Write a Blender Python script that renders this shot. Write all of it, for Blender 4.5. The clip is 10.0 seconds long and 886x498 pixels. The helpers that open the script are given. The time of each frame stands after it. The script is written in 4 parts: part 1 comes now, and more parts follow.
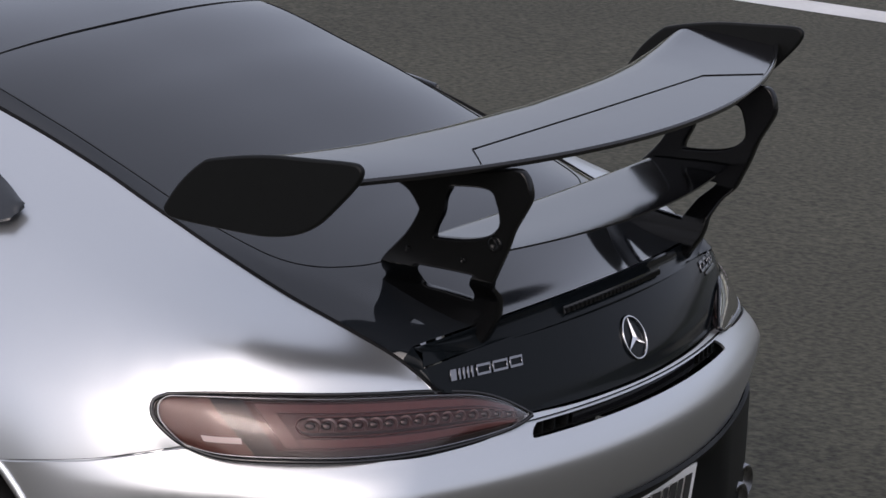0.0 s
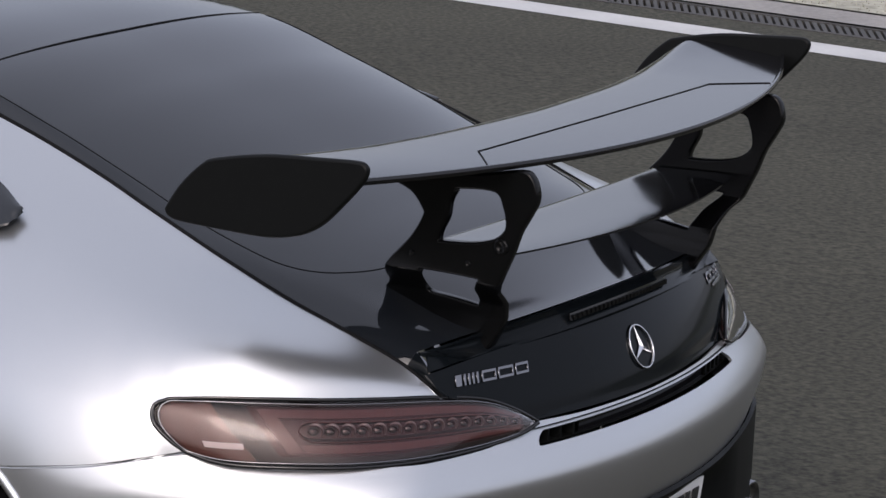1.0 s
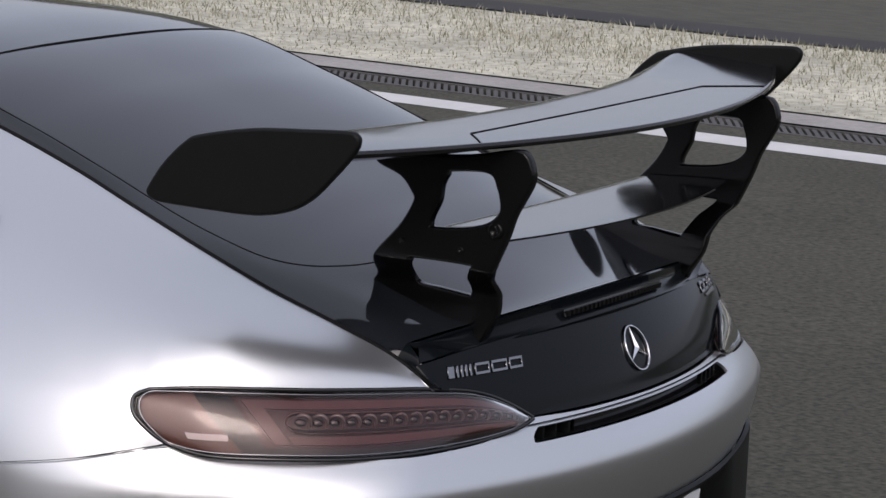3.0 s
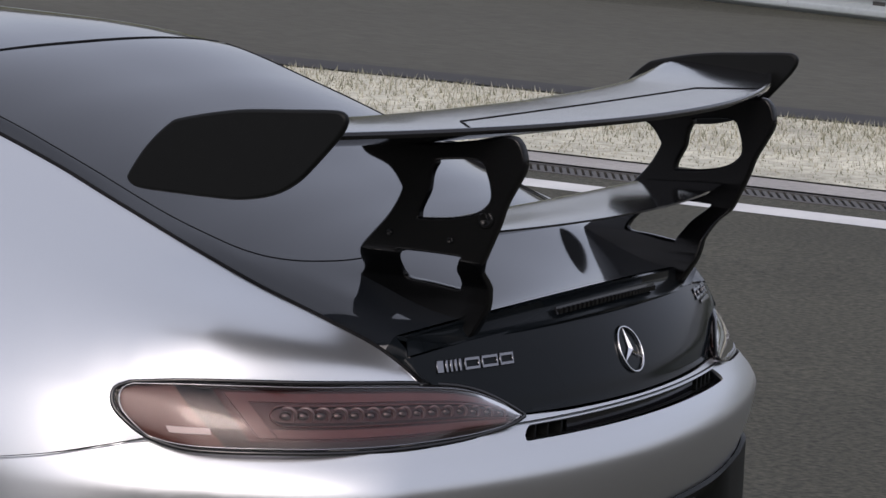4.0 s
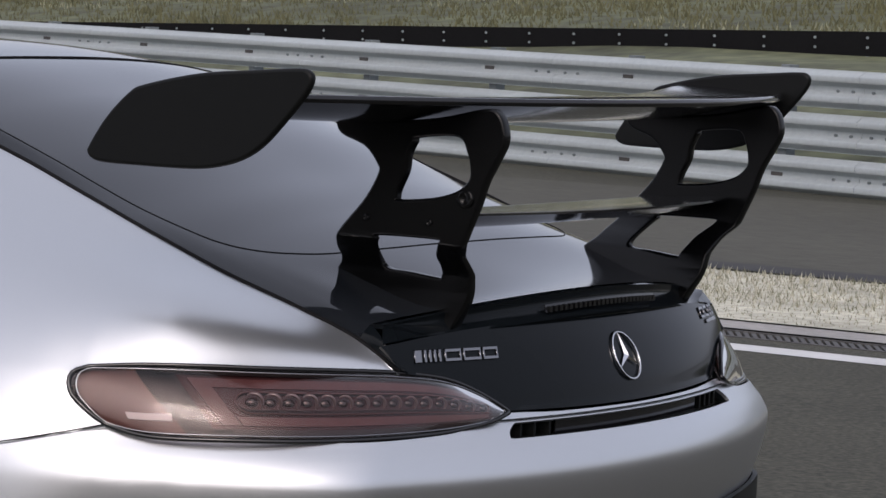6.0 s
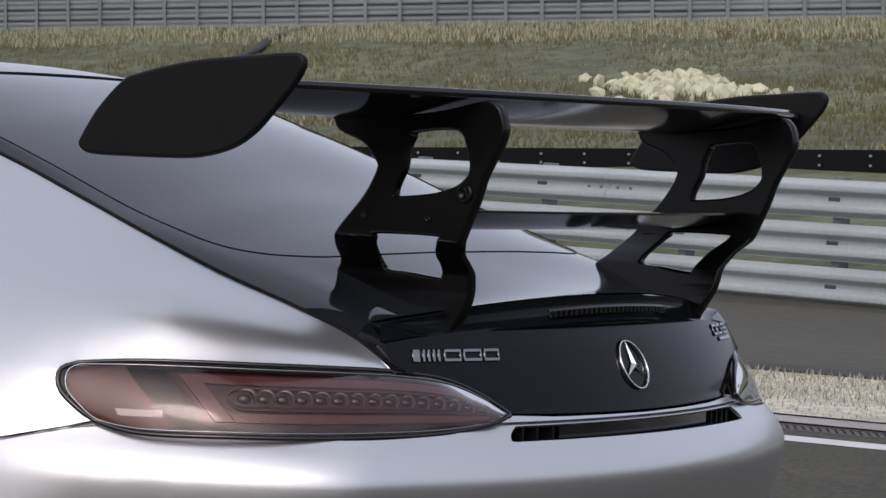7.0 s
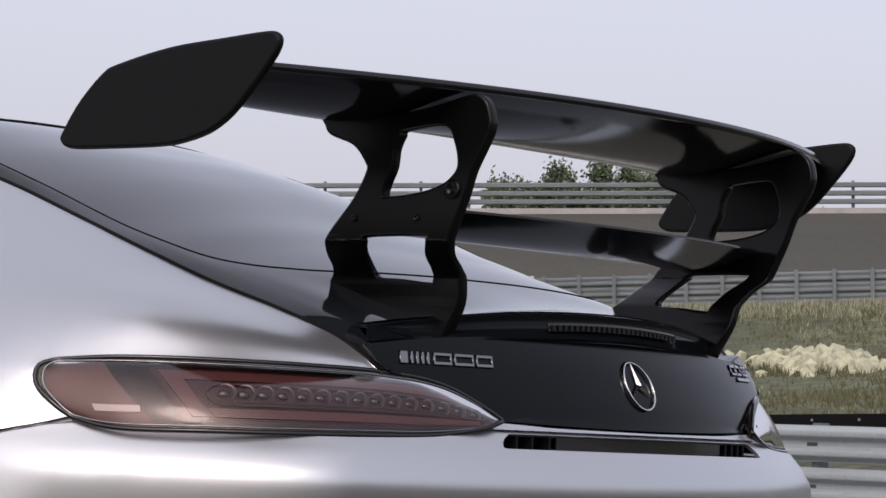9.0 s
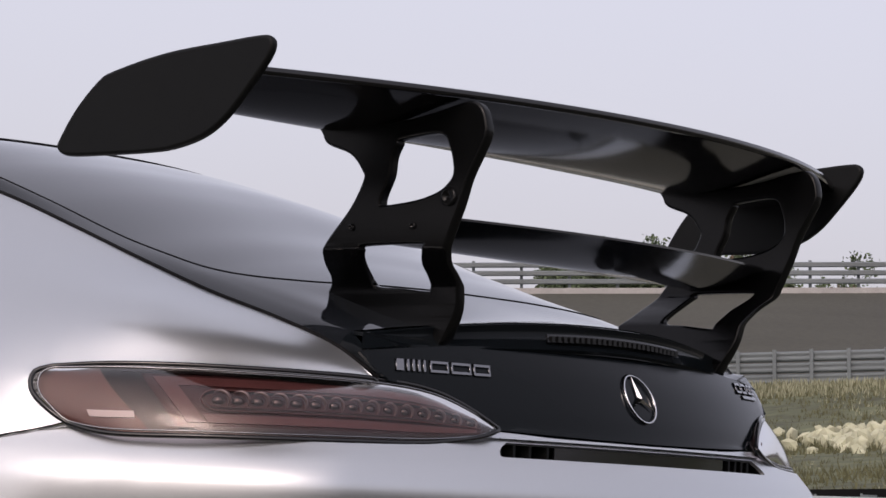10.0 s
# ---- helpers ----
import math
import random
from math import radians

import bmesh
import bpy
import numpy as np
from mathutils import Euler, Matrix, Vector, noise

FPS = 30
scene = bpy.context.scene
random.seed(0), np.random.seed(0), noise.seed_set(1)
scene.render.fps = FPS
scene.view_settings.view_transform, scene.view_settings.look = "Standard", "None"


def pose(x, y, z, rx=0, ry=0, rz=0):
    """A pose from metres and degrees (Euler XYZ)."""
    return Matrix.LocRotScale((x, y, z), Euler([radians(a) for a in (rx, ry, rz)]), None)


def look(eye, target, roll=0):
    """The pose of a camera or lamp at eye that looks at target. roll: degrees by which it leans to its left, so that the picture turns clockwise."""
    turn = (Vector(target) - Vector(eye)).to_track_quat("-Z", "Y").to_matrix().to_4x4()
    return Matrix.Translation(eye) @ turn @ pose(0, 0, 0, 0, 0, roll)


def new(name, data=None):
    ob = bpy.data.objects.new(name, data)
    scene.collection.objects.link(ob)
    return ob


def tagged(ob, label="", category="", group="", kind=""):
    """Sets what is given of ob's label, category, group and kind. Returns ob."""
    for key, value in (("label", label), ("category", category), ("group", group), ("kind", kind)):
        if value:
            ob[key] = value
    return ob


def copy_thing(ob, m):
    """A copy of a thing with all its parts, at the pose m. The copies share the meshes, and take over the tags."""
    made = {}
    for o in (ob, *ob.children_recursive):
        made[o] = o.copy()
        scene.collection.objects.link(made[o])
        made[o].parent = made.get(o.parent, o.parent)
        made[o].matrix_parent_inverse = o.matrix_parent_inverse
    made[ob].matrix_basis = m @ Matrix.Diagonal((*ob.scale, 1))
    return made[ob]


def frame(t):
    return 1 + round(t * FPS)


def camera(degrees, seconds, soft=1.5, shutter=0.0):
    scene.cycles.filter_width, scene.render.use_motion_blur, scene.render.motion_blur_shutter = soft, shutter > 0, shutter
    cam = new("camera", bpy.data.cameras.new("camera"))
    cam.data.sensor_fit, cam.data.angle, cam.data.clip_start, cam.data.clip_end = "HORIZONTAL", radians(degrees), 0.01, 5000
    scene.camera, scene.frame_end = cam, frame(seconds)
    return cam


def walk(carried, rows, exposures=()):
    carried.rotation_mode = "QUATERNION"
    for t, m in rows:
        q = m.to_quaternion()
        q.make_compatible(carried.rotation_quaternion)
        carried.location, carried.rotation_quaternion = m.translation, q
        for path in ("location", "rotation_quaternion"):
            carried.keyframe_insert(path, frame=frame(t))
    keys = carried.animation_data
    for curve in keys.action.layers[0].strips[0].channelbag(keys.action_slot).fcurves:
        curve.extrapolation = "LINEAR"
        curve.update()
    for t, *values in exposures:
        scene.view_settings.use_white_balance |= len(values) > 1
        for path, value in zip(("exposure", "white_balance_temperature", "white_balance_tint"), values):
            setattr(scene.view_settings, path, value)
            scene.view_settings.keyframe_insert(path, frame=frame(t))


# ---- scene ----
cam = camera(15.603, 10.0)
walk(cam, [
    (0, pose(-5.7166, -3.1225, 2.7749, 75.069, -2.260, -57.216)),
    (0.5, pose(-5.7051, -3.1176, 2.7257, 75.499, -2.256, -57.187)),
    (1, pose(-5.6817, -3.0653, 2.6338, 76.237, -2.361, -57.425)),
    (1.5, pose(-5.6633, -3.0268, 2.5416, 76.959, -2.335, -57.665)),
    (2, pose(-5.6439, -2.9749, 2.4338, 77.786, -2.376, -58.081)),
    (2.5, pose(-5.6277, -2.9427, 2.3395, 78.523, -2.384, -58.342)),
    (4, pose(-5.4970, -2.8539, 1.9848, 81.383, -2.484, -58.802)),
    (4.5, pose(-5.4191, -2.8432, 1.8756, 82.289, -2.450, -58.682)),
    (5, pose(-5.3370, -2.8547, 1.7491, 83.385, -2.399, -58.382)),
    (5.5, pose(-5.2559, -2.8755, 1.6319, 84.420, -2.411, -57.868)),
    (7, pose(-5.0185, -2.9342, 1.2639, 88.009, -2.395, -56.203)),
    (7.5, pose(-4.9497, -2.9680, 1.1510, 89.183, -2.447, -55.561)),
    (8, pose(-4.8800, -3.0078, 1.0105, 90.649, -2.366, -54.901)),
    (8.5, pose(-4.8090, -3.0622, 0.8722, 92.099, -2.326, -54.121)),
    (9, pose(-4.7431, -3.1085, 0.7647, 93.358, -2.285, -53.399)),
    (9.5, pose(-4.6957, -3.1472, 0.6927, 94.245, -2.344, -52.822)),
    (10, pose(-4.6689, -3.1815, 0.6438, 94.814, -2.360, -52.404)),
], exposures=[(0.0, 0.85, 6200, 16), (8.2, 0.85, 6250, 17), (10.0, 0.8, 6600, 20)])

# ---- world and sun ----
world = bpy.data.worlds.new("world")
scene.world = world
world.use_nodes = True
wn = world.node_tree
sky = wn.nodes.new("ShaderNodeTexSky")
sky.sky_type = "NISHITA"
sky.sun_disc = False
sky.sun_elevation, sky.sun_rotation = radians(38), radians(250)
sky.air_density, sky.dust_density, sky.ozone_density = 0.9, 7.0, 1.5
haze = wn.nodes.new("ShaderNodeHueSaturation")
haze.inputs["Saturation"].default_value = 0.8
wn.links.new(sky.outputs[0], haze.inputs["Color"])
haze.inputs["Value"].default_value = 0.32
veil = wn.nodes.new("ShaderNodeVectorMath")
veil.operation = "ADD"
veil.inputs[1].default_value = (1.92, 1.97, 2.10)
wn.links.new(haze.outputs[0], veil.inputs[0])
wn.links.new(veil.outputs[0], wn.nodes["Background"].inputs[0])
wn.nodes["Background"].inputs[1].default_value = 0.15
sun = new("sun", bpy.data.lights.new("sun", "SUN"))
sun.data.energy, sun.data.angle, sun.data.color = 0.24, radians(13), (1.0, 0.87, 0.76)
sun.matrix_basis = look((-30, -12, 26), (0, 0, 0))


# ---- materials ----
def mat(name, color, rough=0.5, metal=0.0, coat=0.0, coat_rough=0.03, noise_amt=0.0, noise_scale=20.0, fine_amt=0.0, fine_scale=300.0, bump=0.0, bump_scale=200.0, spec=0.5, rough_amt=0.0, trans=0.0, stretch=(1, 1, 1)):
    m = bpy.data.materials.new(name)
    m.use_nodes = True
    nt = m.node_tree
    b = nt.nodes["Principled BSDF"]
    b.inputs["Base Color"].default_value = (*color, 1)
    b.inputs["Roughness"].default_value = rough
    b.inputs["Metallic"].default_value = metal
    b.inputs["Coat Weight"].default_value = coat
    b.inputs["Coat Roughness"].default_value = coat_rough
    b.inputs["Specular IOR Level"].default_value = spec
    b.inputs["Transmission Weight"].default_value = trans
    co = nt.nodes.new("ShaderNodeNewGeometry")
    mp = nt.nodes.new("ShaderNodeMapping")
    mp.inputs["Scale"].default_value = stretch
    nt.links.new(co.outputs["Position"], mp.inputs[0])
    last = None
    for amt, sc in ((noise_amt, noise_scale), (fine_amt, fine_scale)):
        if amt <= 0:
            continue
        n = nt.nodes.new("ShaderNodeTexNoise")
        n.inputs["Scale"].default_value = sc
        n.inputs["Detail"].default_value = 5
        nt.links.new(mp.outputs[0], n.inputs[0])
        r = nt.nodes.new("ShaderNodeMapRange")
        r.inputs["From Min"].default_value, r.inputs["From Max"].default_value = 0.28, 0.72
        r.inputs["To Min"].default_value, r.inputs["To Max"].default_value = 1 - amt, 1 + amt
        nt.links.new(n.outputs["Fac"], r.inputs["Value"])
        mul = nt.nodes.new("ShaderNodeVectorMath")
        mul.operation = "MULTIPLY"
        mul.inputs[0].default_value = color
        if last:
            nt.links.new(last, mul.inputs[0])
        nt.links.new(r.outputs[0], mul.inputs[1])
        last = mul.outputs[0]
    if last:
        nt.links.new(last, b.inputs["Base Color"])
    if bump > 0:
        n = nt.nodes.new("ShaderNodeTexNoise")
        n.inputs["Scale"].default_value = bump_scale
        n.inputs["Detail"].default_value = 4
        nt.links.new(mp.outputs[0], n.inputs[0])
        bp = nt.nodes.new("ShaderNodeBump")
        bp.inputs["Strength"].default_value = bump
        bp.inputs["Distance"].default_value = 0.01
        nt.links.new(n.outputs["Fac"], bp.inputs["Height"])
        nt.links.new(bp.outputs[0], b.inputs["Normal"])
    if rough_amt > 0:
        n = nt.nodes.new("ShaderNodeTexNoise")
        n.inputs["Scale"].default_value = noise_scale * 0.6
        nt.links.new(mp.outputs[0], n.inputs[0])
        r = nt.nodes.new("ShaderNodeMapRange")
        r.inputs["To Min"].default_value, r.inputs["To Max"].default_value = rough - rough_amt, rough + rough_amt
        nt.links.new(n.outputs["Fac"], r.inputs["Value"])
        nt.links.new(r.outputs[0], b.inputs["Roughness"])
    return m


M_SILVER = mat("silver_paint", (0.57, 0.585, 0.60), 0.31, 0.9, coat=0.2, coat_rough=0.10, fine_amt=0.03, fine_scale=900)
M_BLACK = mat("gloss_black", (0.006, 0.006, 0.007), 0.10, coat=0.1, coat_rough=0.02, rough_amt=0.03)
M_PYLON = mat("pylon_black", (0.0035, 0.0037, 0.004), 0.22, rough_amt=0.05, spec=0.2)
M_SATIN = mat("satin_black", (0.004, 0.0045, 0.0045), 0.5, noise_amt=0.1, noise_scale=40, spec=0.16)
M_HATCH = mat("graphite_paint", (0.011, 0.013, 0.016), 0.05, 0.0, rough_amt=0.01, spec=0.62)
# darker, duller twin of the graphite paint, standing in for dark reflections
M_PANEL = mat("gloss_panel", (0.005, 0.0065, 0.008), 0.12, 0.0, rough_amt=0.02, spec=0.11)
M_GLASS = mat("dark_glass", (0.012, 0.014, 0.017), 0.04, spec=0.64, rough_amt=0.01)
M_CHROME = mat("chrome", (0.75, 0.75, 0.77), 0.14, 1.0, rough_amt=0.04)
M_DARKCHROME = mat("dark_chrome", (0.25, 0.25, 0.26), 0.2, 1.0, rough_amt=0.04)
M_RED = mat("red_reflector", (0.050, 0.021, 0.022), 0.25, 0.2, coat=0.3, noise_amt=0.15, noise_scale=80)
M_AMBER = mat("amber_reflector", (0.125, 0.066, 0.055), 0.3, coat=0.5, noise_amt=0.1, noise_scale=60)
M_SMOKE = mat("smoked_plastic", (0.024, 0.020, 0.021), 0.3, coat=0.2, noise_amt=0.1)
M_LED = mat("led_lens", (0.13, 0.115, 0.115), 0.2, 0.8, rough_amt=0.05)
M_RUBBER = mat("rubber", (0.007, 0.007, 0.0075), 0.7, noise_amt=0.15, noise_scale=30, spec=0.08)
M_PLATE = mat("plate_white", (0.75, 0.75, 0.74), 0.4, noise_amt=0.03)
M_INK = mat("plate_ink", (0.02, 0.02, 0.02), 0.5, noise_amt=0.1)
M_ASPHALT = mat("asphalt", (0.0495, 0.0485, 0.0355), 0.85, noise_amt=0.15, noise_scale=0.6, fine_amt=0.6, fine_scale=45, bump=0.4, bump_scale=80, spec=0.25, stretch=(1, 0.85, 1))
M_ASPHALT2 = mat("old_asphalt", (0.059, 0.057, 0.0435), 0.85, noise_amt=0.14, noise_scale=0.35, fine_amt=0.25, fine_scale=20, bump=0.4, bump_scale=30, spec=0.3, stretch=(1, 0.3, 1))
M_LINE = mat("road_paint", (0.52, 0.52, 0.51), 0.6, noise_amt=0.08, noise_scale=3, fine_amt=0.06, fine_scale=40)
M_CONC = mat("concrete", (0.27, 0.26, 0.245), 0.85, noise_amt=0.15, noise_scale=2, fine_amt=0.15, fine_scale=30, bump=0.3, bump_scale=50)
M_DRAIN = mat("drain_iron", (0.05, 0.048, 0.045), 0.7, noise_amt=0.2, noise_scale=10)
M_SOIL = mat("dry_soil", (0.43, 0.42, 0.34), 0.95, noise_amt=0.25, noise_scale=1.6, fine_amt=0.3, fine_scale=14, bump=0.5, bump_scale=20)
M_FIELD = mat("field_grass", (0.082, 0.090, 0.047), 0.95, noise_amt=0.4, noise_scale=0.22, fine_amt=0.45, fine_scale=2.6, bump=0.5, bump_scale=5)
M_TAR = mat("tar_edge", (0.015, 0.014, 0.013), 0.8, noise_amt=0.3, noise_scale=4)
M_ZINC = mat("galvanised_steel", (0.335, 0.372, 0.38), 0.6, 0.15, noise_amt=0.06, noise_scale=1.2, fine_amt=0.06, fine_scale=20, rough_amt=0.1)
M_ZINC2 = mat("weathered_steel", (0.15, 0.172, 0.178), 0.6, 0.2, noise_amt=0.15, noise_scale=0.6, rough_amt=0.1)
M_ROCK = mat("pale_rock", (0.43, 0.43, 0.30), 0.9, noise_amt=0.25, noise_scale=3, bump=0.5, bump_scale=8)
M_LEAF = mat("leaf", (0.075, 0.105, 0.05), 0.6, noise_amt=0.4, noise_scale=0.8)
M_BARK = mat("bark", (0.10, 0.075, 0.05), 0.9, noise_amt=0.3, noise_scale=8, bump=0.4)


def straw_material(name, dark, light):
    m = mat(name, light, 0.9)
    nt = m.node_tree
    g = nt.nodes.new("ShaderNodeNewGeometry")
    r = nt.nodes.new("ShaderNodeValToRGB")
    e = r.color_ramp.elements
    e[0].color, e[1].color = (*dark, 1), (*light, 1)
    nt.links.new(g.outputs["Random Per Island"], r.inputs[0])
    nt.links.new(r.outputs[0], nt.nodes["Principled BSDF"].inputs["Base Color"])
    return m


M_STRAW = straw_material("straw", (0.11, 0.112, 0.062), (0.48, 0.465, 0.375))
M_HAY = straw_material("far_straw", (0.095, 0.098, 0.052), (0.34, 0.345, 0.235))
M_GREEN = straw_material("field_blades", (0.06, 0.063, 0.028), (0.135, 0.132, 0.065))


# ---- mesh helpers ----
def spline(pts, n, closed=False):
    """Catmull-Rom curve through pts, n samples."""
    p = np.array(pts, float)
    k = len(p)
    out = []
    segs = k if closed else k - 1
    for q in np.linspace(0, segs, n, endpoint=not closed):
        i = min(int(q), segs - 1)
        u = q - i
        if closed:
            a, b, c, d = (p[(i + j) % k] for j in (-1, 0, 1, 2))
        else:
            b, c = p[i], p[i + 1]
            a = p[i - 1] if i > 0 else 2 * b - c
            d = p[i + 2] if i + 2 < k else 2 * c - b
        out.append(0.5 * (2 * b + (c - a) * u + (2 * a - 5 * b + 4 * c - d) * u * u + (3 * b - 3 * c + d - a) * u ** 3))
    return np.array(out)


def fn(pts):
    """A smooth function through (x, value) pairs."""
    xs, ys = np.array(pts, float).T
    h = np.diff(xs)
    s = np.diff(ys) / h
    m = np.concatenate([[s[0]], np.where(s[:-1] * s[1:] > 0, 2 * s[:-1] * s[1:] / (s[:-1] + s[1:] + 1e-12), 0), [s[-1]]])

    def f(x):
        x = min(max(x, xs[0]), xs[-1])
        i = min(int(np.searchsorted(xs, x, side="right")) - 1, len(xs) - 2)
        t = (x - xs[i]) / h[i]
        return (1 + 2 * t) * (1 - t) ** 2 * ys[i] + t * (1 - t) ** 2 * h[i] * m[i] + t * t * (3 - 2 * t) * ys[i + 1] + t * t * (t - 1) * h[i] * m[i + 1]
    return f


def mesh_of(name, verts, faces, material, smooth=True):
    me = bpy.data.meshes.new(name)
    me.from_pydata([tuple(map(float, v)) for v in verts], [], faces)
    me.materials.append(material)
    if smooth:
        me.polygons.foreach_set("use_smooth", [True] * len(me.polygons))
    me.validate()
    me.update()
    return me


def obj(name, me, parent=None, label="", **tags):
    ob = new(name, me)
    if parent:
        ob.parent = parent
    if label or tags:
        tagged(ob, label, **tags)
    return ob


def grid_data(rows, keep=None):
    """Vertices and faces of a sheet from rows of points."""
    a = np.array(rows)
    r, c = a.shape[:2]
    faces = []
    for i in range(r - 1):
        for j in range(c - 1):
            if keep is None or keep(i, j):
                faces.append((i * c + j, i * c + j + 1, (i + 1) * c + j + 1, (i + 1) * c + j))
    return a.reshape(-1, 3), faces


def solid(ob, thick, offset=-1, bevel=0.0):
    s = ob.modifiers.new("thickness", "SOLIDIFY")
    s.thickness, s.offset = thick, offset
    if bevel:
        b = ob.modifiers.new("edge", "BEVEL")
        b.width, b.segments, b.limit_method, b.angle_limit = bevel, 2, "ANGLE", radians(40)
    elif thick < 0.012:
        e = ob.modifiers.new("crisp", "EDGE_SPLIT")
        e.split_angle = radians(50)
    return ob


def sheet(name, rows, material, parent, thick=0.004, label="", keep=None, offset=-1, bevel=0.0):
    v, f = grid_data(rows, keep)
    ob = obj(name, mesh_of(name, v, f, material), parent, label)
    return solid(ob, thick, offset, bevel) if thick else ob


def plate(name, outline, holes, thick, bevel, place, material, parent=None, label="", res=3, cuts=()):
    """A plate cut to an outline with holes; place maps (u, v, w) to the world."""
    cu = bpy.data.curves.new(name, "CURVE")
    cu.dimensions, cu.fill_mode = "2D", "BOTH"
    cu.extrude, cu.bevel_depth, cu.bevel_resolution = thick / 2 - bevel, bevel, res
    cu.offset = -bevel
    for loop in [outline, *holes]:
        s = cu.splines.new("POLY")
        s.points.add(len(loop) - 1)
        for q, w in zip(s.points, loop):
            q.co = (w[0], w[1], 0, 1)
        s.use_cyclic_u = True
    tmp = bpy.data.objects.new(name, cu)
    scene.collection.objects.link(tmp)
    me = bpy.data.meshes.new_from_object(tmp.evaluated_get(bpy.context.evaluated_depsgraph_get()))
    bpy.data.objects.remove(tmp)
    bpy.data.curves.remove(cu)
    if cuts:
        bm = bmesh.new()
        bm.from_mesh(me)
        for q in cuts:
            bmesh.ops.bisect_plane(bm, geom=bm.verts[:] + bm.edges[:] + bm.faces[:], plane_co=(0, q, 0), plane_no=(0, 1, 0))
        bm.to_mesh(me)
        bm.free()
    for v in me.vertices:
        v.co = place(*v.co)
    me.materials.clear()
    me.materials.append(material)
    bm = bmesh.new()
    bm.from_mesh(me)
    bmesh.ops.remove_doubles(bm, verts=bm.verts, dist=0.00005)
    bmesh.ops.recalc_face_normals(bm, faces=bm.faces)
    bm.to_mesh(me)
    bm.free()
    for p in me.polygons:
        p.use_smooth = len(p.vertices) == 4 and bevel > 0
    return obj(name, me, parent, label)


def tube(name, pts, r, material, parent=None, label="", sides=6, closed=False):
    p = np.array(pts, float)
    n = len(p)
    verts, faces = [], []
    for i in range(n):
        t = p[(i + 1) % n] - p[i - 1] if closed else p[min(i + 1, n - 1)] - p[max(i - 1, 0)]
        t = Vector(t).normalized()
        a = t.orthogonal() if abs(t.z) > 0.95 else t.cross(Vector((0, 0, 1)))
        a.normalize()
        b = t.cross(a)
        for j in range(sides):
            w = 2 * math.pi * j / sides
            verts.append(Vector(p[i]) + r * (math.cos(w) * a + math.sin(w) * b))
    for i in range(n if closed else n - 1):
        for j in range(sides):
            k = (i + 1) % n
            faces.append((i * sides + j, i * sides + (j + 1) % sides, k * sides + (j + 1) % sides, k * sides + j))
    if not closed:
        faces += [tuple(range(sides))[::-1], tuple((n - 1) * sides + j for j in range(sides))]
    return obj(name, mesh_of(name, verts, faces, material), parent, label)


def box_data(x0, x1, y0, y1, z0, z1):
    v = [(x, y, z) for x in (x0, x1) for y in (y0, y1) for z in (z0, z1)]
    return v, [(0, 1, 3, 2), (4, 6, 7, 5), (0, 4, 5, 1), (2, 3, 7, 6), (0, 2, 6, 4), (1, 5, 7, 3)]


def flip_x(ob, parent=None):
    """A mirrored twin of a part on the other side of the car, with its sub-parts."""
    def twin(o, par):
        me = o.data.copy()
        for v in me.vertices:
            v.co.x = -v.co.x
        me.flip_normals()
        t = new(o.name.split(".")[0], me)
        t.parent = par
        for k in o.keys():
            if k in ("label", "category", "group", "kind"):
                t[k] = o[k]
        for md in o.modifiers:
            if md.type == "SOLIDIFY":
                solid(t, md.thickness, md.offset)
            if md.type == "BEVEL":
                b = t.modifiers.new("edge", "BEVEL")
                b.width, b.segments, b.limit_method, b.angle_limit = md.width, md.segments, "ANGLE", radians(40)
        for c in o.children:
            twin(c, t)
        return t
    return twin(ob, parent or ob.parent)


# ---- ground ----
def strip(name, x0, x1, material, label, z0=None, lift=0.0, kind="structure", y0=-300.0, y1=500.0, ny=2, category=""):
    ys = np.linspace(y0, y1, ny)
    rows = [[(x, y, ground_z(x) + lift) for x in np.linspace(x0, x1, 6)] for y in ys]
    v, f = grid_data(rows)
    return tagged(obj(name, mesh_of(name, v, f, material, False)), label, category or name, kind=kind)


def ground_z(x):
    return -0.0736 * min(max((x - 1.0) / 7.4, 0.0), 1.0)


def tarmac():
    xs = [-400, -60, -10, 1.0, 8.45, 8.80, 8.801, 9.10, 9.101, 9.85, 12.15, 12.6, 30, 60]
    v, f = [], []
    rows = []
    for y in (-300, -20, 40, 500):
        rows.append([(x, y, ground_z(x) - (0.05 if 8.8005 < x < 9.1005 else 0.0)) for x in xs])
    v, f = grid_data(rows)
    return tagged(obj("ground", mesh_of("ground", v, f, M_ASPHALT, False)), "grey-brown worn racetrack asphalt with fine aggregate", "ground", kind="structure")


tarmac()
strip("line_marking", 8.24, 8.51, M_LINE, "solid white painted edge line on asphalt", lift=0.004, category="road marking")
strip("kerb", 9.10, 9.44, M_CONC, "pale worn concrete strip beside the drain", lift=0.012)
strip("verge", 9.44, 12.15, M_SOIL, "dry pale straw-coloured grass verge soil", lift=0.02)
strip("tar_edge", 12.15, 12.62, M_TAR, "black tar edge of the service road", lift=0.03)
strip("service_road", 12.62, 19.6, M_ASPHALT2, "smooth grey-brown asphalt service road", lift=0.01)


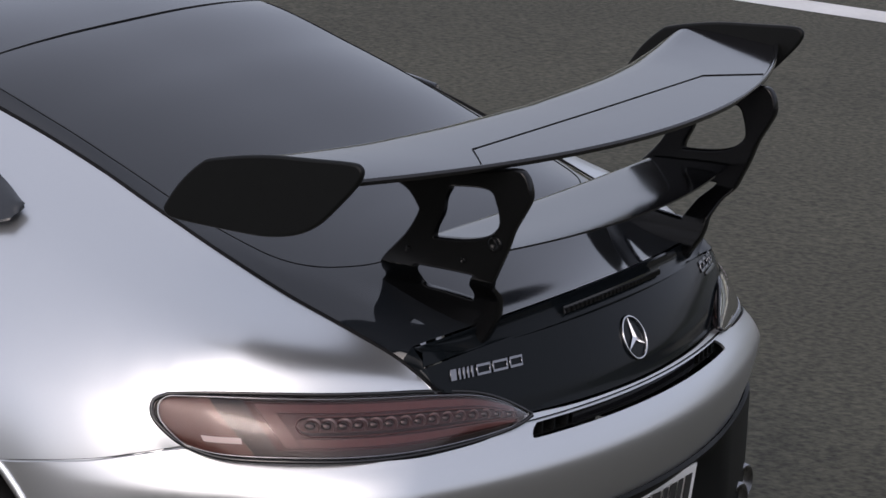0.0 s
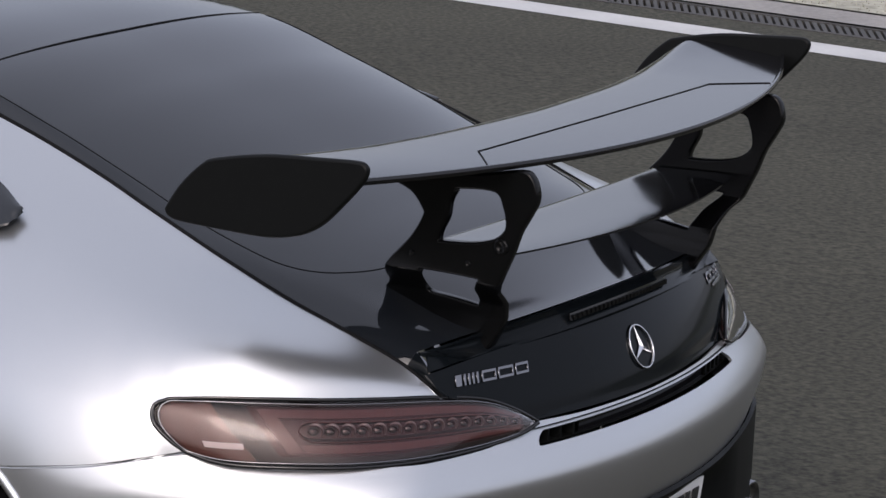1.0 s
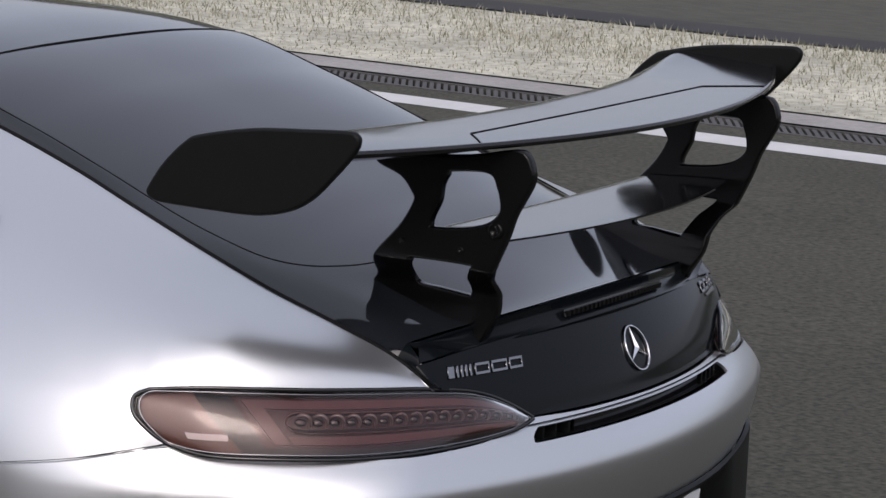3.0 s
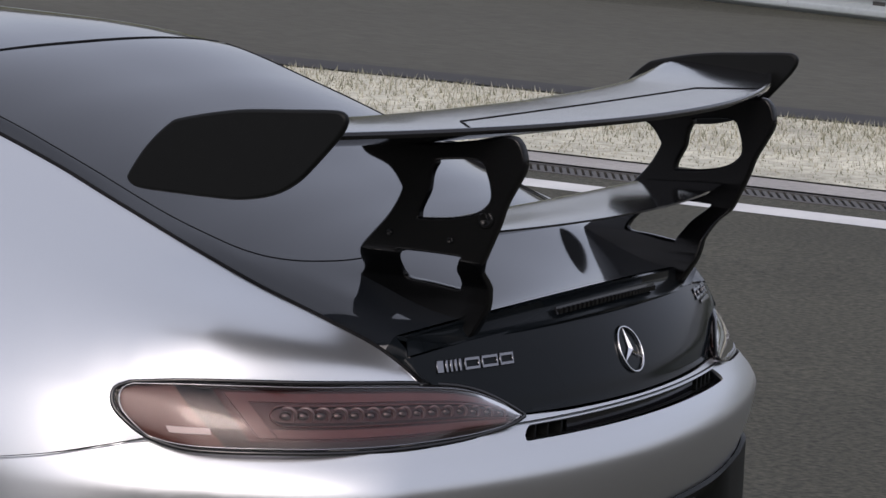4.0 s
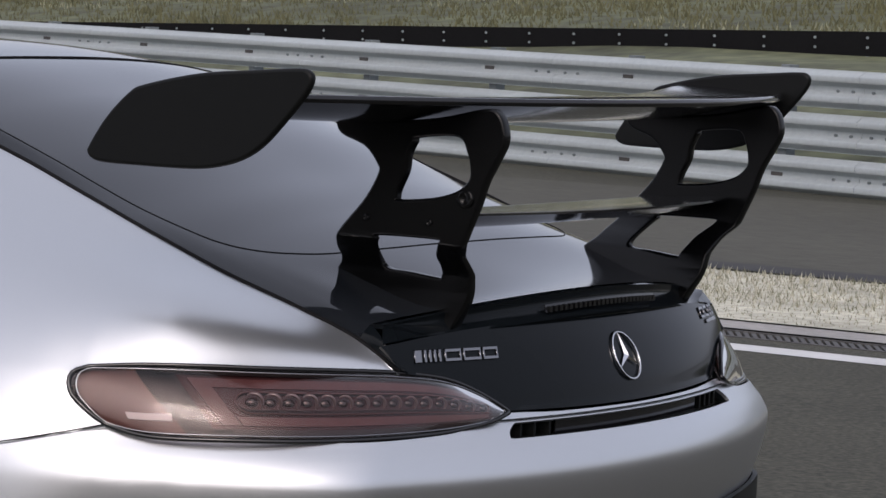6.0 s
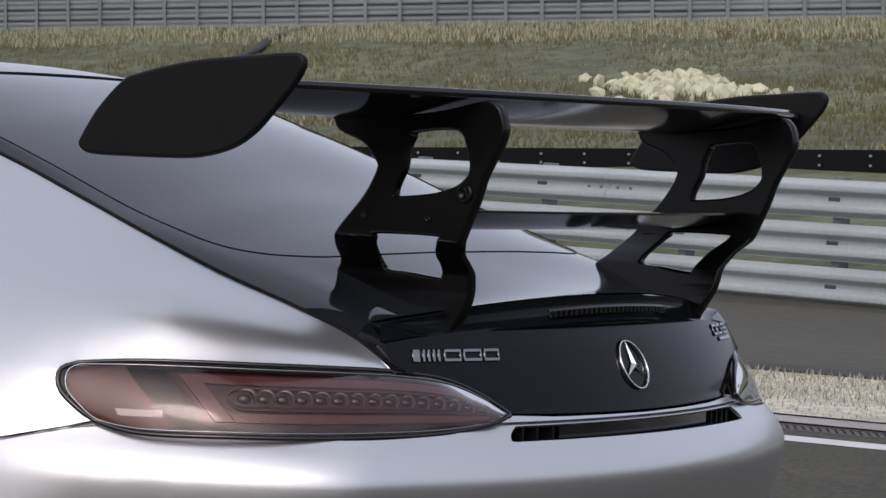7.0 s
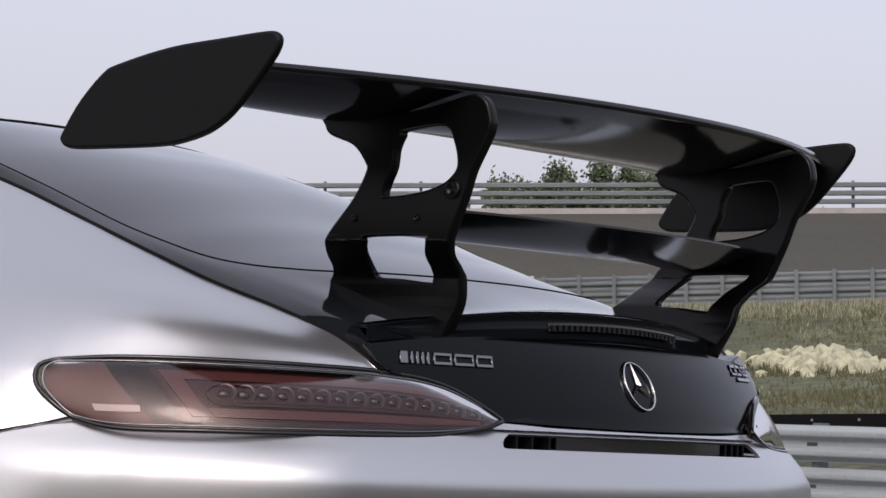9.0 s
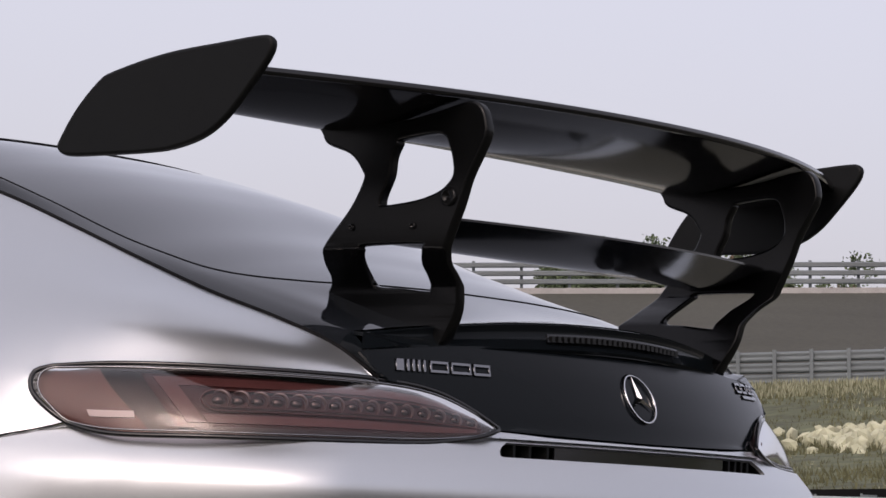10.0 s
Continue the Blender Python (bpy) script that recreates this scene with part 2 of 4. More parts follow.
def drain():
    d = tagged(new("drain_channel"), "dark cast-iron slotted drain channel in the road edge", "drain")
    d.location = (8.95, 0, ground_z(8.95) - 0.03)
    v, f = [], []
    for x0, x1 in ((-0.15, -0.115), (0.115, 0.15)):
        a, b = box_data(x0, x1, -10, 60, 0, 0.034)
        f += [tuple(i + len(v) for i in q) for q in b]
        v += a
    obj("frame", mesh_of("frame", v, f, M_DRAIN, False), d)
    v, f = [], []
    y = -10.0
    while y < 60:
        a, b = box_data(-0.115, 0.115, y, y + 0.026, 0, 0.03)
        a = [(p[0], p[1] + p[0] * 0.6, p[2]) for p in a]
        f += [tuple(i + len(v) for i in q) for q in b]
        v += a
        y += 0.044
    obj("grating", mesh_of("grating", v, f, M_DRAIN, False), d, kind="stuff")


drain()


def verge_grass():
    rng = np.random.default_rng(3)
    n = 120000
    x = 9.46 + 2.66 * rng.random(n)
    y = 0.5 + 34 * rng.random(n) ** 1.3
    dens = np.array([noise.noise(Vector((a * 0.9, b * 0.55, 0))) for a, b in zip(x, y)])
    k = rng.random(n) < 0.35 + 0.9 * np.clip(dens + 0.1, 0, 1) + 0.25 * (x > 11.2)
    x, y = x[k], y[k]
    n = len(x)
    h = (0.012 + 0.038 * rng.random(n) ** 2) * (0.5 + 0.7 * np.clip((x - 9.7) / 0.8, 0, 1))
    lean = rng.normal(0, 0.35, (n, 2)) * h[:, None]
    w = 0.0025 + 0.0035 * rng.random(n)
    ang = rng.random(n) * math.pi
    z = np.full(n, -0.0736 + 0.018)
    dx, dy = w * np.cos(ang), w * np.sin(ang)
    v = np.empty((n, 3, 3))
    v[:, 0] = np.stack([x - dx, y - dy, z], 1)
    v[:, 1] = np.stack([x + dx, y + dy, z], 1)
    v[:, 2] = np.stack([x + lean[:, 0], y + lean[:, 1], z + h], 1)
    f = np.arange(3 * n).reshape(n, 3).tolist()
    ob = obj("dry_grass", mesh_of("dry_grass", v.reshape(-1, 3), f, M_STRAW, False))
    tagged(ob, "sparse dry straw-coloured grass stalks on the verge", "grass", kind="stuff")


verge_grass()

# ---- guard rail ----
RAIL_P, RAIL_D = Vector((20.55, 9.2, -0.08)), Vector((0.30, 0.954, 0)).normalized()


def rail_frame(s):
    side = RAIL_D.cross(Vector((0, 0, 1)))
    m = Matrix.Identity(4)
    m.col[0][:3], m.col[1][:3], m.col[2][:3] = side, RAIL_D, (0, 0, 1)
    m.translation = RAIL_P + RAIL_D * s
    return m


def beam_section():
    """W-beam profile: depth against height, 0.31 m tall."""
    return [(-0.012, 0.0), (-0.018, 0.012), (-0.066, 0.040), (-0.081, 0.052), (-0.083, 0.070), (-0.081, 0.094), (-0.070, 0.104), (-0.022, 0.130), (-0.012, 0.140), (-0.010, 0.160), (-0.012, 0.178), (-0.022, 0.188), (-0.070, 0.214), (-0.081, 0.224), (-0.083, 0.246), (-0.081, 0.266), (-0.066, 0.278), (-0.018, 0.306), (-0.012, 0.318)]


def guard_rail(length=4.0):
    g = tagged(new("guard_rail"), "triple stacked galvanised steel W-beam crash barrier section", "guard rail", "crash barrier sections")
    sec = spline([(a, 0, b * 1.06) for a, b in beam_section()], 40)
    for k in range(3):
        # beams face the road, towards smaller local x
        rows = [[(p[0], y, -0.01 + k * 0.39 + p[2]) for p in sec] for y in (0, length - 0.006)]
        v, f = grid_data(rows)
        beam = obj("beam", mesh_of("beam", v, f, M_ZINC), g)
        solid(beam, 0.004, 0)
        for yy in (0.12, 0.3, length - 0.3, length - 0.12):
            c = [(-0.012 + 0.008 * math.cos(w) * 0, yy + 0.018 * math.cos(w), -0.01 + k * 0.39 + 0.155 + 0.014 * math.sin(w)) for w in np.linspace(0, 2 * math.pi, 8, endpoint=False)]
            v = c + [(q[0] - 0.014, q[1], q[2]) for q in c]
            f = [tuple(range(8)), tuple(range(8, 16))[::-1]] + [(i, (i + 1) % 8, 8 + (i + 1) % 8, 8 + i) for i in range(8)]
            obj("bolt", mesh_of("bolt", v, f, M_ZINC2, False), beam)
        for yy in (1.0, 3.0):
            v, f = box_data(-0.018, -0.008, yy - 0.07, yy + 0.07, -0.01 + k * 0.39 + 0.142, -0.01 + k * 0.39 + 0.178)
            obj("slot", mesh_of("slot", v, f, M_DRAIN, False), beam, "dark post slot")
    for y in (1.0, 3.0):
        v, f = box_data(0.03, 0.15, y - 0.05, y + 0.05, -0.02, 1.13)
        obj("post", mesh_of("post", v, f, M_ZINC2, False), g)
    return g


first = guard_rail()
first.matrix_basis = rail_frame(-16)
for i in range(1, 32):
    copy_thing(first, rail_frame(-16 + 4 * i))


# ---- far field, banked oval and skyline ----
FAR = pose(-4.81, -3.062, 0.872, 90, -2.33, -54.12)


def far(u, h, d, skew=0.0):
    """Across, up and away from a mark behind the car; skew turns the far lines."""
    return FAR @ Vector((u, h, -(d - skew * (u - 3))))


PROF = fn([(31.2, -0.9), (33, -0.65), (38, -0.16), (39.8, -0.08), (40.4, 0.02), (48, 0.65), (56, 1.42), (65, 2.51), (66, 2.53)])
SKEW = lambda d: 1.34 - 0.84 * min(1.0, max(0.0, (d - 31.5) / 33.5))


def field():
    rows = []
    for d in np.linspace(31.2, 66, 60):
        rows.append([far(u, PROF(d) + 0.08 * noise.noise(Vector((u * 0.35, d * 0.35, 0))) * min(1, (d - 27) / 10) * min(1, (66 - d) / 4), d, SKEW(d)) for u in np.linspace(-45, 24, 80)])
    v, f = grid_data(rows)
    tagged(obj("field", mesh_of("field", v, f, M_FIELD)), "olive and straw-coloured rough grass slope", "field", kind="structure")


field()


def tufts(name, count, seed, d0, d1, u0, u1, hmin, hmax, material, label, patch=0.0):
    rng = np.random.default_rng(seed)
    v, f = [], []
    for _ in range(count):
        d, u = d0 + (d1 - d0) * rng.random(), u0 + (u1 - u0) * rng.random()
        if patch and noise.noise(Vector((u * 0.22, d * 0.22, 3))) < patch:
            continue
        base = PROF(d)
        for _ in range(5):
            uu, dd = u + rng.normal(0, 0.08), d + rng.normal(0, 0.08)
            h = hmin + (hmax - hmin) * rng.random()
            w = 0.012 + 0.016 * rng.random()
            k = len(v)
            s = SKEW(dd)
            v += [far(uu - w, base - 0.08, dd, s), far(uu + w, base - 0.08, dd, s), far(uu + rng.normal(0, 0.05), base + h, dd + rng.normal(0, 0.03), s)]
            f.append((k, k + 1, k + 2))
    tagged(obj(name, mesh_of(name, v, f, material, False)), label, "grass", kind="stuff")


tufts("field_grass", 9000, 5, 40.6, 64, -14, 16, 0.04, 0.13, M_GREEN, "olive-green rough grass tufts on the slope")
tufts("straw_grass", 4000, 6, 61, 64.8, -22, 18, 0.06, 0.18, M_HAY, "pale straw grass along the fence foot")
tufts("straw_patch", 5000, 7, 40.6, 62, -14, 16, 0.03, 0.10, M_HAY, "pale straw grass patches on the slope", 0.15)


def belt():
    s = SKEW(40)
    rows = [[far(u, h, 40.0, s) for u in np.linspace(-45, 20, 40)] for h in (-0.25, 0.20)]
    v, f = grid_data(rows)
    b = obj("rubber_belt", mesh_of("rubber_belt", v, f, M_RUBBER, False))
    solid(b, 0.04)
    tagged(b, "black rubber conveyor-belt barrier with rows of bolts", "barrier", kind="structure")
    n = FAR.to_3x3() @ Vector((0, 0, 0.02))
    a = FAR.to_3x3() @ Vector((0.018, 0, 0))
    c0 = far(0, 0, 0)
    ring6 = [a * math.cos(w) + Vector((0, 0, 0.018 * math.sin(w))) for w in np.linspace(0, 2 * math.pi, 6, endpoint=False)]
    me = mesh_of("bolt", ring6 + [p + n for p in ring6], [tuple(range(6)), tuple(range(6, 12))] + [(q, (q + 1) % 6, 6 + (q + 1) % 6, 6 + q) for q in range(6)], M_ZINC2, False)
    for i in range(80):
        for j in range(3):
            o = obj("bolt", me, b)
            o.location = far(-24 + i * 0.5, 0.13 - 0.11 * j, 39.97, s)


belt()


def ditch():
    """A narrow ditch up the slope: no hollow, only a dark strip laid on top."""
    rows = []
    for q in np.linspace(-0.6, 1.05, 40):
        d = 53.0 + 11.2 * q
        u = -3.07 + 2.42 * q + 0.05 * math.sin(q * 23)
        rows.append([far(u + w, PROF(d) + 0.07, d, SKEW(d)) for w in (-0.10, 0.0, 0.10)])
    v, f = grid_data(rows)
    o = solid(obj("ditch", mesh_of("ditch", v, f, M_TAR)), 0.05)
    tagged(o, "dark narrow strip laid up the grass slope for a ditch", "ditch", kind="structure")


ditch()


def rocks():
    rng = np.random.default_rng(8)
    r = tagged(new("rock_pile"), "pile of pale broken limestone rubble on the grass", "rocks")
    c = far(5.3, PROF(52.3), 52.3, SKEW(52.3))
    r.location = c
    for _ in range(170):
        bm = bmesh.new()
        bmesh.ops.create_icosphere(bm, subdivisions=1, radius=0.05 + 0.09 * rng.random())
        for q in bm.verts:
            q.co *= 0.75 + 0.5 * rng.random()
        bmesh.ops.scale(bm, vec=(1.5, 1.2, 0.8), verts=bm.verts)
        me = bpy.data.meshes.new("rock")
        bm.to_mesh(me)
        bm.free()
        me.materials.append(M_ROCK)
        o = obj("rock", me, r)
        du, dd = rng.normal(0, 0.52), rng.normal(0, 1.0)
        p = far(5.3 + du, PROF(52.3 + dd) + 0.02 + 0.10 * rng.random() * max(0, 1 - abs(du)), 52.3 + dd, SKEW(52.3))
        o.location = p - c
        o.rotation_euler = rng.random(3) * 6


rocks()


def fence():
    f0 = tagged(new("fence"), "grey weathered steel barrier fence with uprights", "fence")
    f0.location = far(0, 2.51, 65, 0.5)
    inv = Matrix.Translation(-f0.location)
    for k in range(3):
        rows = []
        for dh, dd in ((0.0, 0), (0.04, -0.03), (0.08, -0.03), (0.11, 0.0), (0.14, -0.03), (0.18, -0.03), (0.205, 0)):
            rows.append([inv @ far(u, 2.53 + 0.225 * k + dh, 65 + dd, 0.5) for u in np.linspace(-40, 22, 30)])
        v, f = grid_data(rows)
        solid(obj("rail", mesh_of("rail", v, f, M_ZINC2), f0), 0.013)
    v = [far(a, b, c, 0.5) - far(0, 0, 65, 0.5) for a in (-0.035, 0.035) for c in (64.9, 64.96) for b in (0, 0.74)]
    me = mesh_of("post", v, [(0, 1, 3, 2), (4, 6, 7, 5), (0, 4, 5, 1), (2, 3, 7, 6), (0, 2, 6, 4), (1, 5, 7, 3)], M_ZINC2, False)
    for i in range(88):
        obj("post", me, f0).location = inv @ far(-40 + i * 0.70, 2.48, 65, 0.5)


fence()


def bank():
    hh = lambda d: 2.53 + (d - 66) / 19.0 * 3.32
    sk = lambda d: 0.5 * (85 - d) / 19.0
    rows = [[far(u, hh(d), d, sk(d)) for u in np.linspace(-60, 60, 40)] for d in np.linspace(66, 85, 20)]
    v, f = grid_data(rows)
    tagged(obj("banked_road", mesh_of("banked_road", v, f, M_ASPHALT2)), "steeply banked grey-brown asphalt oval track", "road", kind="structure")
    for u0 in (-20.0, -10.9, -1.8, 8.4, 17.0):
        rows = [[far(u, hh(d) + 0.02, d, sk(d)) for u in np.linspace(u0, u0 + 3.0, 4)] for d in (71.3, 71.8)]
        v, f = grid_data(rows)
        tagged(obj("dash_marking", mesh_of("dash_marking", v, f, M_LINE, False)), "white dashed lane marking on the banked track", "road marking", "lane dashes")
    rows = [[far(u, h, d) for u in np.linspace(-60, 60, 20)] for h, d in ((5.82, 84.9), (5.99, 85.0), (5.99, 86.0), (3.5, 100), (-4, 400))]
    v, f = grid_data(rows)
    tagged(obj("parapet", mesh_of("parapet", v, f, M_CONC, False)), "pale concrete kerb along the top of the bank", "kerb", kind="structure")
    rail = tagged(new("parapet_rail"), "weathered steel guard rail along the bank top", "guard rail")
    rail.location = far(0, 5.99, 85.4)
    inv = Matrix.Translation(-rail.location)
    for h in (0.12, 0.34, 0.56):
        rows = [[inv @ far(u, 5.99 + h + dh, 85.3 + dd) for u in np.linspace(-60, 60, 20)] for dh, dd in ((0, 0), (0.035, -0.03), (0.07, 0), (0.105, -0.03), (0.14, 0))]
        v, f = grid_data(rows)
        solid(obj("rail", mesh_of("rail", v, f, M_ZINC2), rail), 0.013)
    v = [far(a, b, c) - far(0, 0, 85.4) for a in (-0.04, 0.04) for c in (85.4, 85.48) for b in (0, 0.78)]
    me = mesh_of("post", v, [(0, 1, 3, 2), (4, 6, 7, 5), (0, 4, 5, 1), (2, 3, 7, 6), (0, 2, 6, 4), (1, 5, 7, 3)], M_ZINC2, False)
    for i in range(95):
        obj("post", me, rail).location = inv @ far(-60 + i * 1.27, 5.96, 85.4)


bank()


def bush(u, d, base, height, width, seed, dense=1.0):
    rng = np.random.default_rng(seed)
    t = tagged(new("tree"), "leafy green tree behind the bank rail", "tree", "trees on the skyline")
    t.location = far(u, base, d)
    for i in range(5):
        a = rng.random() * 6.28
        top = Vector((math.cos(a) * width * 0.3, math.sin(a) * width * 0.3, height * (0.6 + 0.3 * rng.random())))
        pts = [Vector((0, 0, -2)).lerp(top, q) + Vector((rng.normal(0, 0.05), rng.normal(0, 0.05), 0)) for q in np.linspace(0, 1, 6)]
        tube("limb", pts, 0.05, M_BARK, t, sides=5)
    n = int(9000 * dense)
    cl = rng.normal(0, 1, (26, 3)) * [width * 0.34, width * 0.34, height * 0.2] + [0, 0, height * 0.5]
    c = cl[rng.integers(0, 26, n)] + rng.normal(0, 1, (n, 3)) * [width * 0.085, width * 0.085, height * 0.085]
    s = 0.04 + 0.05 * rng.random(n)
    a = rng.normal(0, 1, (n, 3))
    a /= np.linalg.norm(a, axis=1)[:, None]
    b = np.cross(a, rng.normal(0, 1, (n, 3)))
    b /= np.linalg.norm(b, axis=1)[:, None]
    v = np.stack([c - a * s[:, None], c + b * s[:, None] * 0.6, c + a * s[:, None], c - b * s[:, None] * 0.6], 1).reshape(-1, 3)
    f = np.arange(4 * n).reshape(n, 4).tolist()
    obj("crown", mesh_of("crown", v, f, M_LEAF, False), t, kind="stuff")


for k, (u, h, w, dn) in enumerate([(1.55, 2.75, 2.0, 1.6), (2.7, 2.45, 1.9, 1.6), (3.9, 2.6, 2.1, 1.7), (5.2, 2.45, 2.0, 1.6), (6.3, 2.85, 1.9, 1.2), (9.2, 2.2, 1.3, 0.35)]):
    bush(u, 97, 5.3, h, w, 20 + k, dn)


# ---- the car ----
car = tagged(new("sports_car"), "silver sports coupe with graphite tailgate and tall black rear wing", "car")

H_EDGE = [(-0.40, 2.45, 1.245), (-0.525, 1.95, 1.335), (-0.560, 1.50, 1.320), (-0.576, 1.20, 1.256), (-0.596, 0.95, 1.186), (-0.615, 0.77, 1.126), (-0.622, 0.60, 1.065), (-0.621, 0.45, 1.012), (-0.616, 0.30, 0.966), (-0.604, 0.19, 0.925), (-0.585, 0.106, 0.871)]
XH, ZH = fn(sorted((p[1], -p[0]) for p in H_EDGE)), fn(sorted((p[1], p[2]) for p in H_EDGE))
XG = fn([(0.30, 0.575), (0.5, 0.574), (0.7, 0.572), (0.9, 0.566), (1.1, 0.556), (1.36, 0.548), (1.9, 0.51)])
ZG = fn([(0.06, 0.955), (0.2, 0.972), (0.38, 1.018), (0.5, 1.050), (0.6, 1.082), (0.7, 1.114), (0.9, 1.188), (1.1, 1.254), (1.36, 1.325), (1.6, 1.352), (1.9, 1.362)])
CROWN = fn([(0.06, 0.037), (0.2, 0.036), (0.5, 0.05), (1.0, 0.045), (1.36, 0.03), (1.9, 0.03)])


def top_z(x, y):
    """Height of the tailgate and roof skin."""
    q = min(1.0, abs(x) / XG(y))
    return ZG(y) + CROWN(y) * (1 - q ** 2.6)


def y_glass(u):
    return 0.352 + 0.16 * abs(u) ** 5


US = np.concatenate([np.linspace(-1, -0.8, 9), np.linspace(-0.75, 0.75, 25), np.linspace(0.8, 1, 9)])
# roof
rows = [[(u * XG(y), y + 0.015 * u * u, top_z(u * XG(y), y)) for u in US] for y in np.linspace(1.360, 2.1, 14)]
sheet("roof", rows, M_HATCH, car, 0.006, "graphite roof panel")
YL = lambda x: 0.057 + 0.34 * x * x
ZL = lambda x: 0.994 - 0.14 * x * x


def deck_z(x, y):
    """Deck below the glass: leaves it at its slope and flattens towards the lip."""
    y0, y1 = YL(x), y_glass(x / 0.574)
    if y >= y1:
        return top_z(x, y)
    d, w = max(0.0, y - y0), y1 - y0
    m1 = (top_z(x, y1 + 0.02) - top_z(x, y1)) / 0.02
    rise = top_z(x, y1) - ZL(x)
    k = min(1.0, max(0.0, (abs(x) - 0.40) / 0.15))
    k = k * k * (3 - 2 * k)
    m0 = -0.03 * (1 - k) + (2 * rise / w - m1) * k
    t = d / w
    return ZL(x) + (t ** 3 - 2 * t * t + t) * w * m0 + (3 * t * t - 2 * t ** 3) * rise + (t ** 3 - t * t) * w * m1


def skin(x, y):
    """Height of the tailgate skin, glass and trim, out to the fender edge."""
    g, w = XG(y), XH(y) - 0.003
    a = abs(x)
    if a <= g:
        return deck_z(a, y)
    z0 = deck_z(g, y)
    sl = (z0 - deck_z(g - 0.01, y)) / 0.01
    t = a - g
    return z0 + sl * t + (ZH(y) + 0.001 - z0 - sl * (w - g)) * (t / (w - g)) ** 2


half = [(p[0], p[1]) for p in spline([(0.548, 1.352, 0), (0.556, 1.1, 0), (0.566, 0.9, 0), (0.570, 0.70, 0), (0.566, 0.59, 0), (0.554, 0.52, 0), (0.528, 0.464, 0), (0.482, 0.418, 0), (0.40, 0.378, 0), (0.25, 0.356, 0), (0.10, 0.350, 0), (0.0, 0.349, 0)], 80)]
glass_x = lambda y: float(np.interp(y, [p[1] for p in half[::-1]], [p[0] for p in half[::-1]]))
cols = np.concatenate([np.linspace(-1, -0.70, 31), np.linspace(-0.68, 0.68, 50), np.linspace(0.70, 1, 31)])
grid = []
for v in np.concatenate([np.linspace(0, 0.45, 46), np.linspace(0.46, 1, 40)]):
    row = []
    for u in cols:
        y0 = YL(u * 0.602)
        y = y0 + (1.354 + 0.015 * u * u - y0) * v
        x = u * (XH(y) - 0.003)
        row.append((x, y, skin(x, y)))
    grid.append(row)
gv, gf = grid_data(grid)
whole = mesh_of("tailgate", gv, gf, M_HATCH)
gn = [tuple(n.vector) for n in whole.vertex_normals]
inside = []
for q in gf:
    cx, cy = sum(gv[i][0] for i in q) / 4, sum(gv[i][1] for i in q) / 4
    inside.append(cy > 0.35 and abs(cx) < glass_x(cy))


def skin_part(name, faces, material, parent, label):
    """Some faces of the skin, keeping the normals of the whole."""
    used = sorted({i for q in faces for i in q})
    at = {i: k for k, i in enumerate(used)}
    me = mesh_of(name, [gv[i] for i in used], [tuple(at[i] for i in q) for q in faces], material)
    me.normals_split_custom_set_from_vertices([gn[i] for i in used])
    return obj(name, me, parent, label)


tailgate = skin_part("tailgate", [q for q, k in zip(gf, inside) if not k], M_HATCH, car, "graphite tailgate with a lip spoiler")
window = skin_part("rear_window", [q for q, k in zip(gf, inside) if k], M_GLASS, car, "dark tinted rear window")
bpy.data.meshes.remove(whole)
seam_pts = [(-x, y) for x, y in half] + [(x, y) for x, y in half[::-1][1:]]
tube("glass_seam", [(x, y, skin(x, y) + 0.0002) for x, y in seam_pts], 0.0014, M_RUBBER, window, "thin black seal round the rear window", sides=5)
tube("roof_seam", [(u * XG(1.357), 1.3575 + 0.015 * u * u, top_z(u * XG(1.357), 1.3575) + 0.0005) for u in np.linspace(-1, 1, 40)], 0.003, M_RUBBER, car, "black joint between roof and window", sides=5)
seal = tube("seal", [(-XH(y) - 0.001, y, ZH(y) + 0.001) for y in np.linspace(0.106, 2.2, 60)], 0.0045, M_RUBBER, car, "black rubber seal")
flip_x(seal)
rows = []
for y in np.linspace(1.36, 1.95, 14):
    a, b = np.array((-XH(y) + 0.003, y, ZH(y) + 0.001)), np.array((-XG(y), y + 0.015, top_z(XG(y), y)))
    rows.append([a + (b - a) * q + np.array((0, 0, 0.006)) * 4 * q * (1 - q) for q in np.linspace(0, 1, 6)])
trim = sheet("side_trim", rows, M_HATCH, car, 0.003, "graphite trim strip beside the roof")
flip_x(trim)


def lip_height(x):
    """The lip runs out towards the corners."""
    return (0.049 - 0.014 * (abs(x) / 0.55) ** 3) * (1 - 0.85 * min(1, max(0, (abs(x) - 0.43) / 0.145)) ** 2)


# rear face of the lip spoiler, then the badge panel
rows = []
for q in np.linspace(0, 1, 10):
    rows.append([(x, YL(x) - 0.002 - 0.022 * q + 0.012 * math.sin(q * math.pi), ZL(x) - 0.002 - lip_height(x) * q) for x in np.linspace(-0.58, 0.58, 50)])
lip = sheet("lip_spoiler", rows, M_PANEL, tailgate, 0.006, "gloss black lip spoiler")
rows = [[(x, YL(x) - 0.0155 - 0.004 * q, ZL(x) - 0.020 - 0.014 * q) for x in np.linspace(-0.20, 0.20, 20)] for q in (0, 1)]
strip3 = sheet("brake_light", rows, M_BLACK, tailgate, 0.003, "smoked third brake light strip")
for i in range(26):
    x = -0.19 + i * 0.38 / 25
    v, f = box_data(x - 0.0045, x + 0.0045, YL(x) - 0.0245, YL(x) - 0.0185, ZL(x) - 0.033, ZL(x) - 0.023)
    obj("cell", mesh_of("cell", v, f, M_PYLON, False), strip3)

